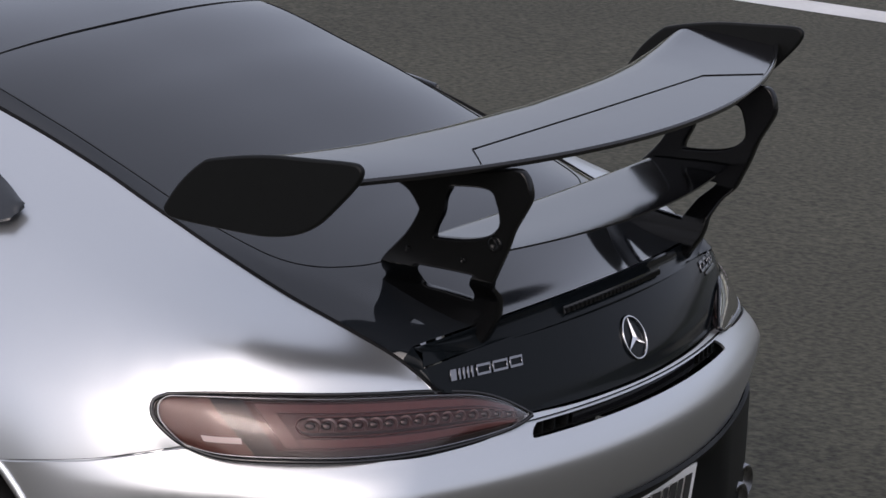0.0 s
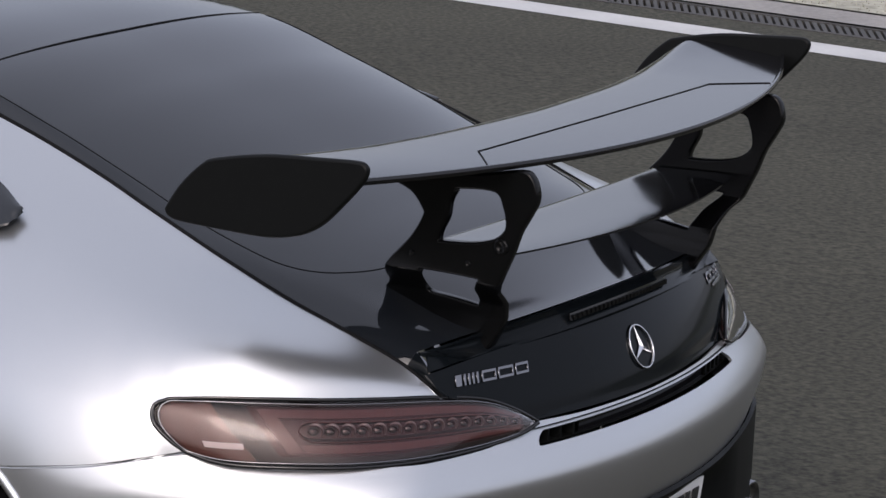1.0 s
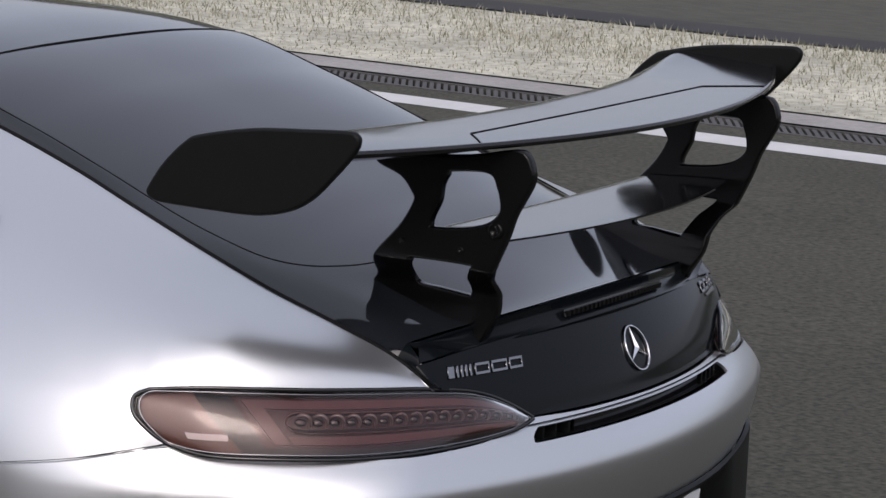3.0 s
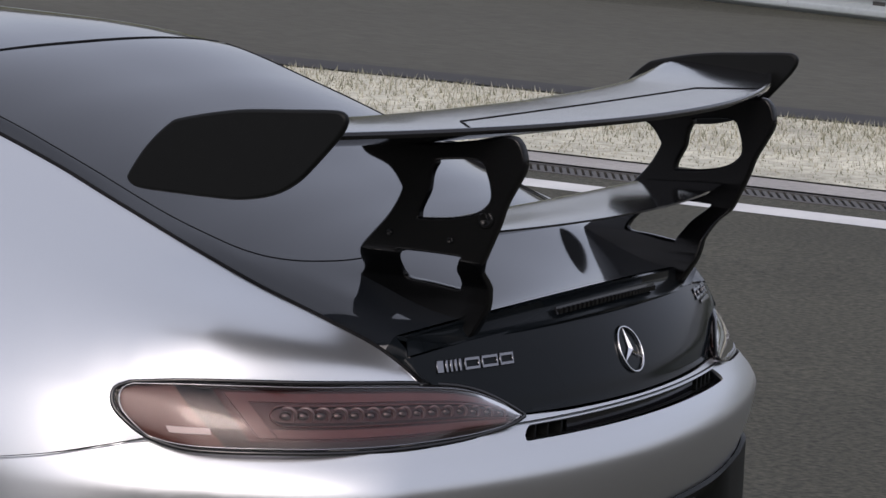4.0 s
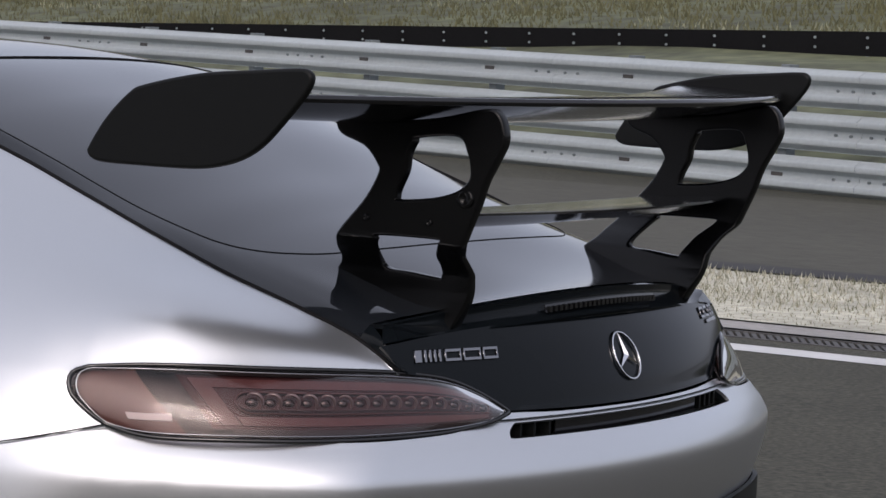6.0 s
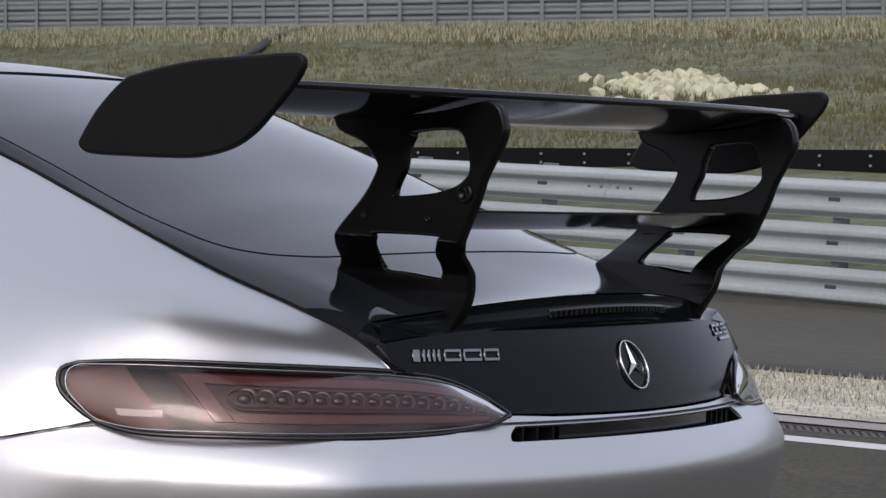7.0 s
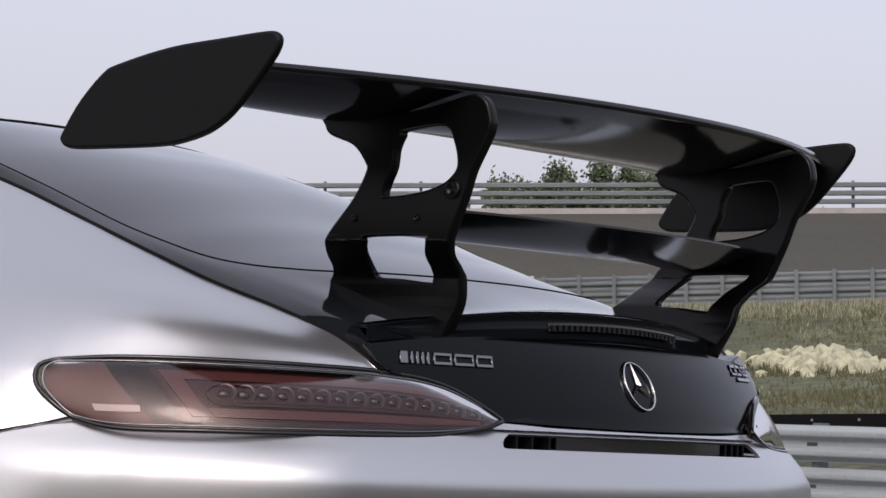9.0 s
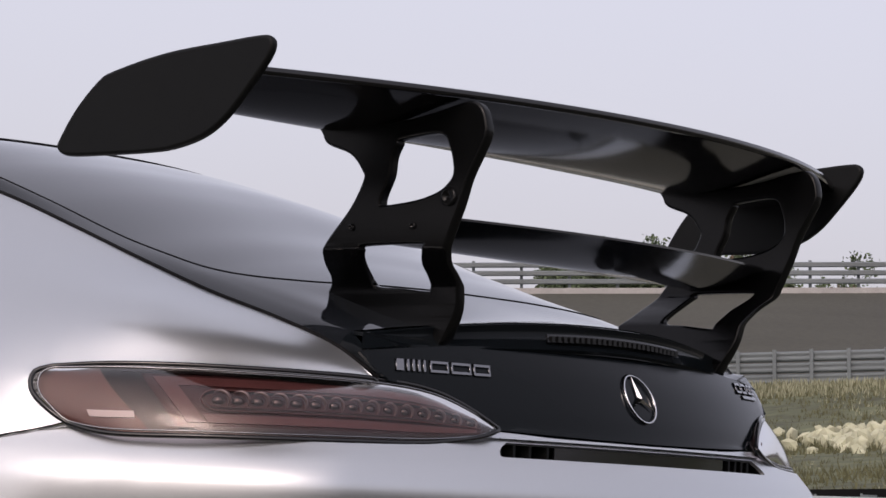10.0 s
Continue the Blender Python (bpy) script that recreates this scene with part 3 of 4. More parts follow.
YC = fn([(0.30, -0.02), (0.50, -0.048), (0.57, -0.068), (0.63, -0.087), (0.69, -0.098), (0.73, -0.082), (0.752, -0.065), (0.79, -0.037), (0.83, -0.025), (0.87, -0.008), (0.90, 0.008), (0.95, 0.042)])
X0 = fn([(0.30, 0.74), (0.69, 0.72), (0.765, 0.66), (0.87, 0.57), (0.95, 0.57)])
AA = fn([(0.30, 2.6), (0.69, 2.6), (0.765, 2.2), (0.87, 1.5), (0.95, 1.5)])


def rear_y(x, z):
    """The rear skin of the body as a depth over (x, z)."""
    x = abs(x)
    return YC(z) + 0.3 * x * x + AA(z) * max(0.0, x - X0(z)) ** 1.75


XW = fn([(0.791, 0.396), (0.80, 0.405), (0.83, 0.447), (0.855, 0.505), (0.868, 0.578), (0.89, 0.596), (0.925, 0.603), (0.95, 0.61)])
ZP = lambda x: 0.944 - 0.030 * (abs(x) / 0.6) ** 3
rows = []
for q in np.concatenate([np.linspace(0, 0.5, 16), np.linspace(0.53, 1, 10)]):
    z0 = 0.7915 + (0.944 - 0.7915) * q
    row = []
    for u in np.linspace(-1, 1, 50):
        x = u * (XW(z0) - 0.004)
        z = 0.7915 + (ZP(x) - 0.7915) * q if q > 0.5 else z0
        z = z if q > 0.5 else z0
        k = min(1, max(0, (q - 0.5) / 0.5))
        z = z0 + (ZP(x) - 0.944) * k
        row.append((x, rear_y(x, z) + 0.004, z + 0.006 * (u * u) * (z < 0.80)))
    rows.append(row)
panel = sheet("badge_panel", rows, M_PANEL, tailgate, 0.006, "graphite rear panel below the spoiler")

rows = [[(x, YL(x) - 0.023, ZL(x) - 0.001 - lip_height(x)) for x in np.linspace(-0.58, 0.58, 50)], [(x * 1.03, rear_y(x * 1.03, ZP(x)) + 0.006, ZP(x) - 0.001) for x in np.linspace(-0.58, 0.58, 50)]]
sheet("spoiler_shelf", rows, M_PANEL, tailgate, 0.003)

# gloss corner from the panel and the lip's end out to the fender
inner = spline([(-XW(0.868) + 0.004, rear_y(XW(0.868), 0.868) + 0.004, 0.868), (-XW(0.89) + 0.004, rear_y(XW(0.89), 0.89) + 0.004, 0.89), (-0.592, rear_y(0.594, ZP(0.58)) + 0.005, ZP(0.58) - 0.001), (-0.586, YL(0.58) - 0.018, ZL(0.58) - 0.012), (-0.580, YL(0.58) + 0.001, skin(0.58, YL(0.58) + 0.001))], 20)
outer = [(-XH(y) + 0.001, y, ZH(y) + 0.001) for y in np.linspace(0.106, 0.180, 20)]
rows = [[np.array(o) + (np.array(i) - np.array(o)) * q + np.array((-0.003, -0.002, 0.003)) * 4 * q * (1 - q) for q in np.linspace(0, 1, 6)] for i, o in zip(inner, outer)]
corner = sheet("corner_trim", rows, M_PANEL, tailgate, 0.003, "gloss black tailgate corner", offset=0)
flip_x(corner)

# bumper
ZTOP = fn([(0.0, 0.787), (0.25, 0.789), (0.40, 0.794), (0.44, 0.782), (0.538, 0.767), (0.673, 0.762), (0.775, 0.760), (0.85, 0.759), (0.908, 0.759), (0.94, 0.772), (0.97, 0.762), (1.0, 0.75), (1.05, 0.728), (1.1, 0.71)])


XCOLS = np.concatenate([np.linspace(0, 0.36, 19), np.linspace(0.37, 0.407, 12), np.linspace(0.42, 0.985, 34)])


def arch_y(z):
    return ARCH.y - math.sqrt(ARCH_R ** 2 - min(z - ARCH.z, 0.40) ** 2)


ARCH, ARCH_R = Vector((0, 1.085, 0.36)), 0.43


def bumper_level(x, tail, z):
    """A point of the bumper skin; tail runs round the corner to the wheel arch."""
    if tail <= 0:
        return x, rear_y(x, z)
    y = rear_y(0.985, z)
    return 0.985 + (1.062 - 0.985) * (1 - (1 - tail) ** 2), y + (arch_y(z) - y) * tail


def bumper_column(x, tail, sgn):
    zt = ZTOP(x) if tail <= 0 else 0.752 - 0.05 * tail
    xx = x if tail <= 0 else 1.0
    zb = 0.565 - 0.27 * min(1, max(0, xx - 0.90) / 0.07)
    s0 = 0.7525
    s1 = s0 + 0.0245 * math.sqrt(min(1, max(0, (0.407 - x) / 0.03)))
    k = min(1, max(0, (x - 0.40) / 0.12))
    f0, f1 = zb + (zt - zb) * 0.93, zb + (zt - zb) * 0.96
    s0, s1 = s0 + (f0 - s0) * k, max(s1 + (f1 - s1) * k, s0 + (f0 - s0) * k)
    zz = list(np.linspace(min(zb, 0.5640), 0.565, 6))[:5] + list(np.linspace(0.565, s0, 19)) + list(np.linspace(s1, zt, 6))
    out = []
    for z in zz:
        px, py = bumper_level(x, tail, max(0.3, min(z, 0.80)))
        out.append((sgn * px, py, z))
    return out


tails = np.linspace(0.08, 1, 12)
cols = [bumper_column(0.985, t, -1) for t in tails[::-1]] + [bumper_column(x, 0, -1) for x in XCOLS[::-1]] + [bumper_column(x, 0, 1) for x in XCOLS[1:]] + [bumper_column(0.985, t, 1) for t in tails]
rows = [list(r) for r in zip(*cols)]


def slot_keep(i, j):
    return not (i == 23 and abs(rows[i][j][0]) < 0.4075 and abs(rows[i][j + 1][0]) < 0.4075)


bumper = sheet("bumper", rows, M_SILVER, car, 0.006, "silver painted rear bumper", slot_keep)
# air slot in the bumper
v, f = grid_data([[(x, rear_y(x, 0.765) + dy, z) for x in np.linspace(-0.42, 0.42, 40)] for dy, z in ((0.012, 0.748), (0.055, 0.746), (0.055, 0.784), (0.008, 0.7835))])
slot = obj("air_slot", mesh_of("air_slot", v, f, M_SATIN), bumper, "black recessed air slot")
for x in (-0.385, -0.355, -0.32, -0.28, 0.28, 0.31, 0.34, 0.37):
    v, f = box_data(x - 0.003, x + 0.003, rear_y(x, 0.765) + 0.014, rear_y(x, 0.765) + 0.05, 0.748, 0.784)
    obj("vane", mesh_of("vane", v, f, M_SATIN, False), bumper)
rows2 = [[(x, rear_y(x, 0.765) + 0.018, z) for x in np.linspace(-0.26, 0.26, 20)] for z in (0.749, 0.783)]
sheet("slot_blank", rows2, M_BLACK, bumper, 0.004)
# black diffuser
rows = []
for q in np.linspace(0, 1, 8):
    rows.append([(x, rear_y(x, 0.57) - 0.002 + 0.05 * max(0, q - 0.4) ** 2 + 0.055 * min(1, max(0, (0.42 - abs(x)) / 0.10)) * min(1, q * 6), 0.566 - 0.36 * q) for x in np.linspace(-0.95, 0.95, 60)])
diffuser = sheet("diffuser", rows, M_SATIN, car, 0.01, "satin black rear diffuser")
for x in (-0.45, -0.15, 0.15, 0.45):
    v, f = box_data(x - 0.006, x + 0.006, 0.0, 0.30, 0.15, 0.36)
    obj("fin", mesh_of("fin", v, f, M_SATIN, False), diffuser)


def ring(name, c, axis_y, r0, r1, length, material, parent, label=""):
    v, f = [], []
    n = 28
    prof = [(r0, 0.0), (r1, 0.004), (r1, length), (r0, length)]
    for k in range(n):
        w = 2 * math.pi * k / n
        for r, d in prof:
            v.append((c[0] + r * math.cos(w), c[1] + axis_y * d, c[2] + r * math.sin(w)))
    for k in range(n):
        m = (k + 1) % n
        for j in range(4):
            f.append((k * 4 + j, m * 4 + j, m * 4 + (j + 1) % 4, k * 4 + (j + 1) % 4))
    return obj(name, mesh_of(name, v, f, material), parent, label)


for sx in (-1, 1):
    for dx, dz in ((0.60, 0.335), (0.70, 0.345)):
        ring("tailpipe", (sx * dx, rear_y(dx, 0.57) - 0.02, dz), 1, 0.036, 0.044, 0.18, M_DARKCHROME, car, "dark chrome tailpipe")
    pts = spline([(sx * 0.70, rear_y(0.70, 0.5) + 0.005, 0.43), (sx * 0.735, rear_y(0.735, 0.5) + 0.004, 0.45), (sx * 0.755, rear_y(0.755, 0.5) + 0.0, 0.51)], 10)
    tube("vent_lip", pts, 0.005, M_SILVER, car, "silver vent lip")

# number plate
plate_ob = plate("number_plate", [(-0.26, -0.055), (0.26, -0.055), (0.26, 0.055), (-0.26, 0.055)], [], 0.006, 0.002, lambda u, v, w: (u, -0.038 + 0.3 * u * u * 0.4 - w - v * 0.12, 0.477 + v), M_PLATE, car, "white number plate with black characters")
for x, w in ((0.225, 0.018), (0.185, 0.012), (0.15, 0.018), (0.112, 0.012), (0.072, 0.02), (0.025, 0.018), (-0.09, 0.02), (-0.13, 0.02), (-0.19, 0.02)):
    plate("plate_bar", [(x - w, -0.038), (x + w * 0.6, -0.038), (x + w * 0.6, 0.038), (x - w, 0.038)], [], 0.003, 0.0005, lambda u, v, ww: (u, -0.0425 + 0.3 * u * u * 0.4 - ww - v * 0.12, 0.477 + v), M_INK, plate_ob, res=1)

# star badge
def on_panel(u, v, w, cx=0.0, cz=0.87):
    x, z = cx + u, cz + v
    return (x, rear_y(x, z) + 0.003 - w, z)


R = 0.043
circ = [(R * math.cos(w), R * math.sin(w)) for w in np.linspace(0, 2 * math.pi, 48, endpoint=False)]
inner = [(a * 0.925, b * 0.925) for a, b in circ]
badge = plate("round_badge", circ, [inner], 0.006, 0.0015, lambda u, v, w: on_panel(u, v, w + 0.003), M_CHROME, car, "chrome ring badge with three arms")
for k in range(3):
    w0 = math.pi / 2 + k * 2 * math.pi / 3
    d, s = np.array((math.cos(w0), math.sin(w0))), np.array((-math.sin(w0), math.cos(w0)))
    tip, a, b, m = d * R * 0.93, s * 0.0056 - d * 0.0025, -s * 0.0056 - d * 0.0025, np.zeros(2)
    pts = [(*tip, 0.004), (*a, 0.002), (*b, 0.002), (*(d * 0.001), 0.0085)]
    vv = [on_panel(p[0], p[1], p[2]) for p in pts]
    obj("badge_arm", mesh_of("badge_arm", vv, [(0, 1, 3), (0, 3, 2), (0, 2, 1)], M_CHROME, False), badge)


def emblem(name, x0, x1, z0, h, bars, blocks, material, label, underline=None):
    """Slanted bars and hollow slanted blocks on the panel, as plain shapes."""
    e = None
    lean = 0.42 * h
    at = lambda u, v, w: on_panel(u, v, w + 0.001, 0.0, z0)
    sx = lambda a: x0 + (x1 - x0) * a

    def quad(a, b, lo, hi):
        return [(a + lo * lean, lo * h), (b + lo * lean, lo * h), (b + hi * lean, hi * h), (a + hi * lean, hi * h)]
    for a, b in bars:
        o = plate(name if e is None else "emblem_bar", quad(sx(a), sx(b), 0, 1), [], 0.004, 0.0006, at, material, e or car, label if e is None else "", res=1)
        e = e or o
    for a, b in blocks:
        t = 0.0030
        o = plate(name if e is None else "emblem_block", quad(sx(a), sx(b), 0, 1), [quad(sx(a) + t, sx(b) - t, 0.24, 0.76)], 0.004, 0.0006, at, material, e or car, label if e is None else "", res=1)
        e = e or o
    if underline:
        a, b = underline
        plate("emblem_bar", [(sx(a), -0.010), (sx(b), -0.010), (sx(b), -0.004), (sx(a), -0.004)], [], 0.004, 0.0006, at, material, e, res=1)
    return e


# bright chrome drawn in the dark metal: dark reflections put into its colour
emblem("side_emblem", -0.556, -0.366, 0.886, 0.020, [(0.0, 0.075), (0.105, 0.13), (0.16, 0.185), (0.215, 0.24), (0.27, 0.295)], [(0.34, 0.53), (0.56, 0.77), (0.80, 0.985)], M_DARKCHROME, "chrome emblem of slanted bars and blocks")
emblem("model_emblem", 0.435, 0.545, 0.905, 0.019, [], [(0.0, 0.26), (0.31, 0.55), (0.64, 0.78), (0.82, 0.96)], M_DARKCHROME, "dark chrome emblem of slanted blocks", (0.2, 0.95))

# fenders
TL_TOP = [(-0.396, 0.000, 0.799), (-0.447, 0.030, 0.832), (-0.505, 0.062, 0.857), (-0.581, 0.107, 0.869), (-0.677, 0.176, 0.874), (-0.76, 0.251, 0.876), (-0.828, 0.335, 0.877), (-0.886, 0.426, 0.875), (-0.928, 0.505, 0.868)]
SHOULDER = TL_TOP[3:] + [(-0.962, 0.60, 0.866), (-0.990, 0.72, 0.868), (-1.008, 0.88, 0.872), (-1.01, 1.1, 0.875), (-0.985, 1.45, 0.872), (-0.95, 2.0, 0.87)]
SEAM = [(-0.944, 0.455, 0.777)] + [(-x, rear_y(x, ZTOP(x)), ZTOP(x) + 0.001) for x in (0.962, 0.985)] + [(-bumper_level(0.985, t, 0.752 - 0.05 * t)[0], bumper_level(0.985, t, 0.752 - 0.05 * t)[1], 0.753 - 0.05 * t) for t in (0.3, 0.65, 1.0)] + [(-1.064, 0.95, 0.698), (-1.06, 1.15, 0.69), (-1.04, 1.5, 0.69), (-1.0, 2.0, 0.69)]
TL_BOT = [(-0.398, -0.002, 0.797), (-0.44, 0.008, 0.783), (-0.538, 0.042, 0.769), (-0.673, 0.091, 0.765), (-0.775, 0.161, 0.763), (-0.85, 0.249, 0.762), (-0.908, 0.348, 0.7605), (-0.930, 0.405, 0.7645), (-0.944, 0.455, 0.777)]
OUTER = [(-0.928, 0.505, 0.868), (-0.945, 0.528, 0.855), (-0.953, 0.522, 0.825), (-0.950, 0.485, 0.795), (-0.944, 0.455, 0.777)]
NL, NS = 30, 60
sh = np.concatenate([spline(SHOULDER[:6], NL)[:-1], spline(SHOULDER[5:], NS)])
lowc = np.concatenate([spline(TL_BOT[2:], NL)[:-1], spline(SEAM, NS)])
arc = np.concatenate([[0], np.cumsum(np.linalg.norm(np.diff(sh, axis=0), axis=1))])
arc = arc / arc[-1]
hy = [0.106 + (2.3 - 0.106) * q ** 1.12 for q in arc]


def section(k):
    """Fender section points: tailgate edge, crest, shoulder, lower edge."""
    y = hy[k]
    a, p, l = np.array((-XH(y) - 0.004, y, ZH(y) - 0.003)), sh[k], lowc[k]
    w = min(1.0, arc[k] / 0.2) ** 0.6
    e = 0.09 * (1 - min(1.0, max(0.0, arc[k] - 0.25) / 0.25))
    m = (0.47 - e) * a + (0.53 + e) * p + np.array((-0.014, -0.08 * e, 0.034 + 0.06 * e)) * w * min(1.0, np.linalg.norm(p - a) / 0.3)
    return a, m, p, l


def cat(a, b, c, d, u):
    return 0.5 * (2 * b + (c - a) * u + (2 * a - 5 * b + 4 * c - d) * u * u + (3 * b - 3 * c + d - a) * u ** 3)


def low_ctrl(p, l):
    return p + (l - p) * 1.9 + np.array((0.0, 0, 0.0))


lamp_end = spline(OUTER, 24)
up, lo = sh[NL - 1:], lowc[NL - 1:]
rows = []
for k in range(len(sh)):
    a, m, p, l = section(k)
    t = p + (l - p) / max(1e-6, np.linalg.norm(l - p)) * np.linalg.norm(p - m)
    first_a = 2 * a - m + np.array((0, 0, 0.02)) * min(1.0, np.linalg.norm(p - a) / 0.3)
    row = [cat(first_a, a, m, p, u) for u in np.linspace(0, 1, 13)[:-1]] + [cat(a, m, p, t, u) for u in np.linspace(0, 1, 14)]
    if k < NL - 1:
        row += [p] * 23
    else:
        q = (k - NL + 1) / (NS - 1)
        pre = p + (m - p) / np.linalg.norm(m - p) * np.linalg.norm(l - p)
        col = [cat(pre, p, l, l + np.array((0.004, 0, -0.12)), r) for r in np.linspace(0, 1, 24)]
        if k == NL - 1:
            offs = [e - c for e, c in zip(lamp_end, col)]
        row += [c + o * max(0, 1 - q * 6) ** 2 for c, o in zip(col, offs)][1:]
    rows.append(row)
fender = sheet("rear_fender", rows, M_SILVER, car, 0.003, "silver painted rear fender", lambda i, j: i >= NL - 1 or j < 25)
tube("panel_gap", [p + np.array((-0.0005, -0.0005, 0)) for p in lo[:32]], 0.0009, M_RUBBER, fender, "dark panel gap")
# lower side skin with the wheel arch
lowrows = []
for k in range(NS):
    p = lo[k]
    y = p[1]
    d = ARCH_R ** 2 - (y - ARCH.y) ** 2
    zb = max(0.25, ARCH.z + math.sqrt(d)) if d > 0 else 0.25
    if y < ARCH.y - 0.26:
        zb = p[2] - 0.002
    zb = min(zb, p[2] - 0.001)
    lowrows.append([(p[0] + 0.02 * q * q, y, p[2] - 0.002 + (zb - p[2]) * q) for q in np.linspace(0, 1, 10)])
sheet("quarter_panel", lowrows, M_SILVER, fender, 0.004)
arcpts = [(-1.058, ARCH.y + (ARCH_R - 0.006) * math.cos(w), ARCH.z + (ARCH_R - 0.006) * math.sin(w)) for w in np.linspace(math.pi * 1.03, -0.03 * math.pi, 40)]
tube("arch_lip", arcpts, 0.012, M_SILVER, fender, sides=8)
rows = [[(x, ARCH.y + 0.425 * math.cos(w), ARCH.z + 0.425 * math.sin(w)) for w in np.linspace(math.pi * 1.1, -0.1 * math.pi, 30)] for x in (-1.05, -0.62)]
sheet("wheel_liner", rows, M_SATIN, fender, 0.003)
flip_x(fender)

# body ahead of the cabin, doors and nose
rows = []
for y in np.linspace(2.0, 4.45, 30):
    t = (y - 2.0) / 2.45
    w = 0.95 + 0.05 * math.sin(t * math.pi) - 0.25 * max(0, t - 0.7) ** 2 / 0.09
    top = 0.87 + 0.05 * math.sin(t * 2.2) - 0.30 * max(0, t - 0.55) ** 2 / 0.2
    rows.append([(w * math.sin(a), y - 0.15 * (1 - abs(math.sin(a))) * (t > 0.9), 0.55 + (top - 0.55) * math.cos(a) ** 0.6 if abs(a) < 1.57 else 0.55) for a in np.linspace(-1.57, 1.57, 30)])
sheet("bonnet", rows, M_SILVER, car, 0.004, "silver painted long bonnet")
rows = [[(s * 1.0, y, 0.25 + 0.44 * q) for q in np.linspace(0, 1, 5)] for s in (-1,) for y in np.linspace(1.55, 4.3, 10)]
sill = sheet("door", rows, M_SILVER, car, 0.02, "silver painted door")
flip_x(sill)
rows = [[(u * 0.50 * (1 - 0.02 * v), 2.1 + 0.75 * v, 1.375 - 0.44 * v ** 1.3 - 0.03 * u * u) for u in np.linspace(-1.15, 1.15, 20)] for v in np.linspace(0, 1, 12)]
sheet("windscreen", rows, M_GLASS, car, 0.006, "dark tinted windscreen")
UPW = [(-0.772, 1.002, 1.131), (-0.765, 1.022, 1.140), (-0.734, 1.09, 1.165), (-0.69, 1.24, 1.215), (-0.64, 1.6, 1.27), (-0.60, 2.2, 1.25)]
LOW = [(-0.775, 1.000, 1.127), (-0.800, 1.003, 1.115), (-0.822, 1.020, 1.105), (-0.85, 1.15, 1.085), (-0.88, 1.6, 1.06), (-0.90, 2.2, 1.02)]
rows = [[a + (b - a) * q + np.array((-0.004, 0, 0.007)) * 4 * q * (1 - q) for q in np.linspace(0, 1, 7)] for a, b in zip(spline(UPW, 40), spline(LOW, 40))]
glass = sheet("side_window", rows, M_GLASS, car, 0.008, "dark side window", offset=0)
flip_x(glass)
v, f = box_data(-0.93, 0.93, 0.35, 4.2, 0.14, 0.30)
obj("underbody", mesh_of("underbody", v, f, M_SATIN, False), car)
v, f = box_data(-0.90, 0.90, 1.62, 3.3, 0.14, 0.62)
obj("tub", mesh_of("tub", v, f, M_SATIN, False), car)


def wheel(x, y):
    n = 40
    r, w = 0.345, 0.29
    v, f = [], []
    prof = [(0.25, -w / 2), (0.32, -w / 2), (r, -w / 2 + 0.03), (r, w / 2 - 0.03), (0.32, w / 2), (0.25, w / 2)]
    for k in range(n):
        a = 2 * math.pi * k / n
        v += [(x + d, y + q * math.cos(a), r + q * math.sin(a)) for q, d in prof]
    for k in range(n):
        for j in range(6):
            m = (k + 1) % n
            f.append((k * 6 + j, m * 6 + j, m * 6 + (j + 1) % 6, k * 6 + (j + 1) % 6))
    ty = obj("wheel", mesh_of("wheel", v, f, M_RUBBER), car, "black tyre with a dark forged rim")
    s = math.copysign(1, x)
    for k in range(10):
        a = 2 * math.pi * k / 10
        c, t = np.array((math.cos(a), math.sin(a))), np.array((-math.sin(a), math.cos(a)))
        pts = [c * 0.03 + t * 0.018, c * 0.03 - t * 0.018, c * 0.25 - t * 0.012, c * 0.25 + t * 0.012]
        vv = [(x + s * d, y + p[0], r + p[1]) for d in (0.10, 0.125) for p in pts]
        obj("spoke", mesh_of("spoke", vv, [(0, 1, 2, 3), (7, 6, 5, 4), (0, 4, 5, 1), (1, 5, 6, 2), (2, 6, 7, 3), (3, 7, 4, 0)], M_DARKCHROME, False), ty)


for x in (-0.87, 0.87):
    wheel(x, 1.085)
    wheel(x, 3.76)


# tail lamps
def by_length(p, n):
    d = np.concatenate([[0], np.cumsum(np.linalg.norm(np.diff(p, axis=0), axis=1))])
    t = np.linspace(0, d[-1], n)
    return np.stack([np.interp(t, d, p[:, i]) for i in range(3)], 1)


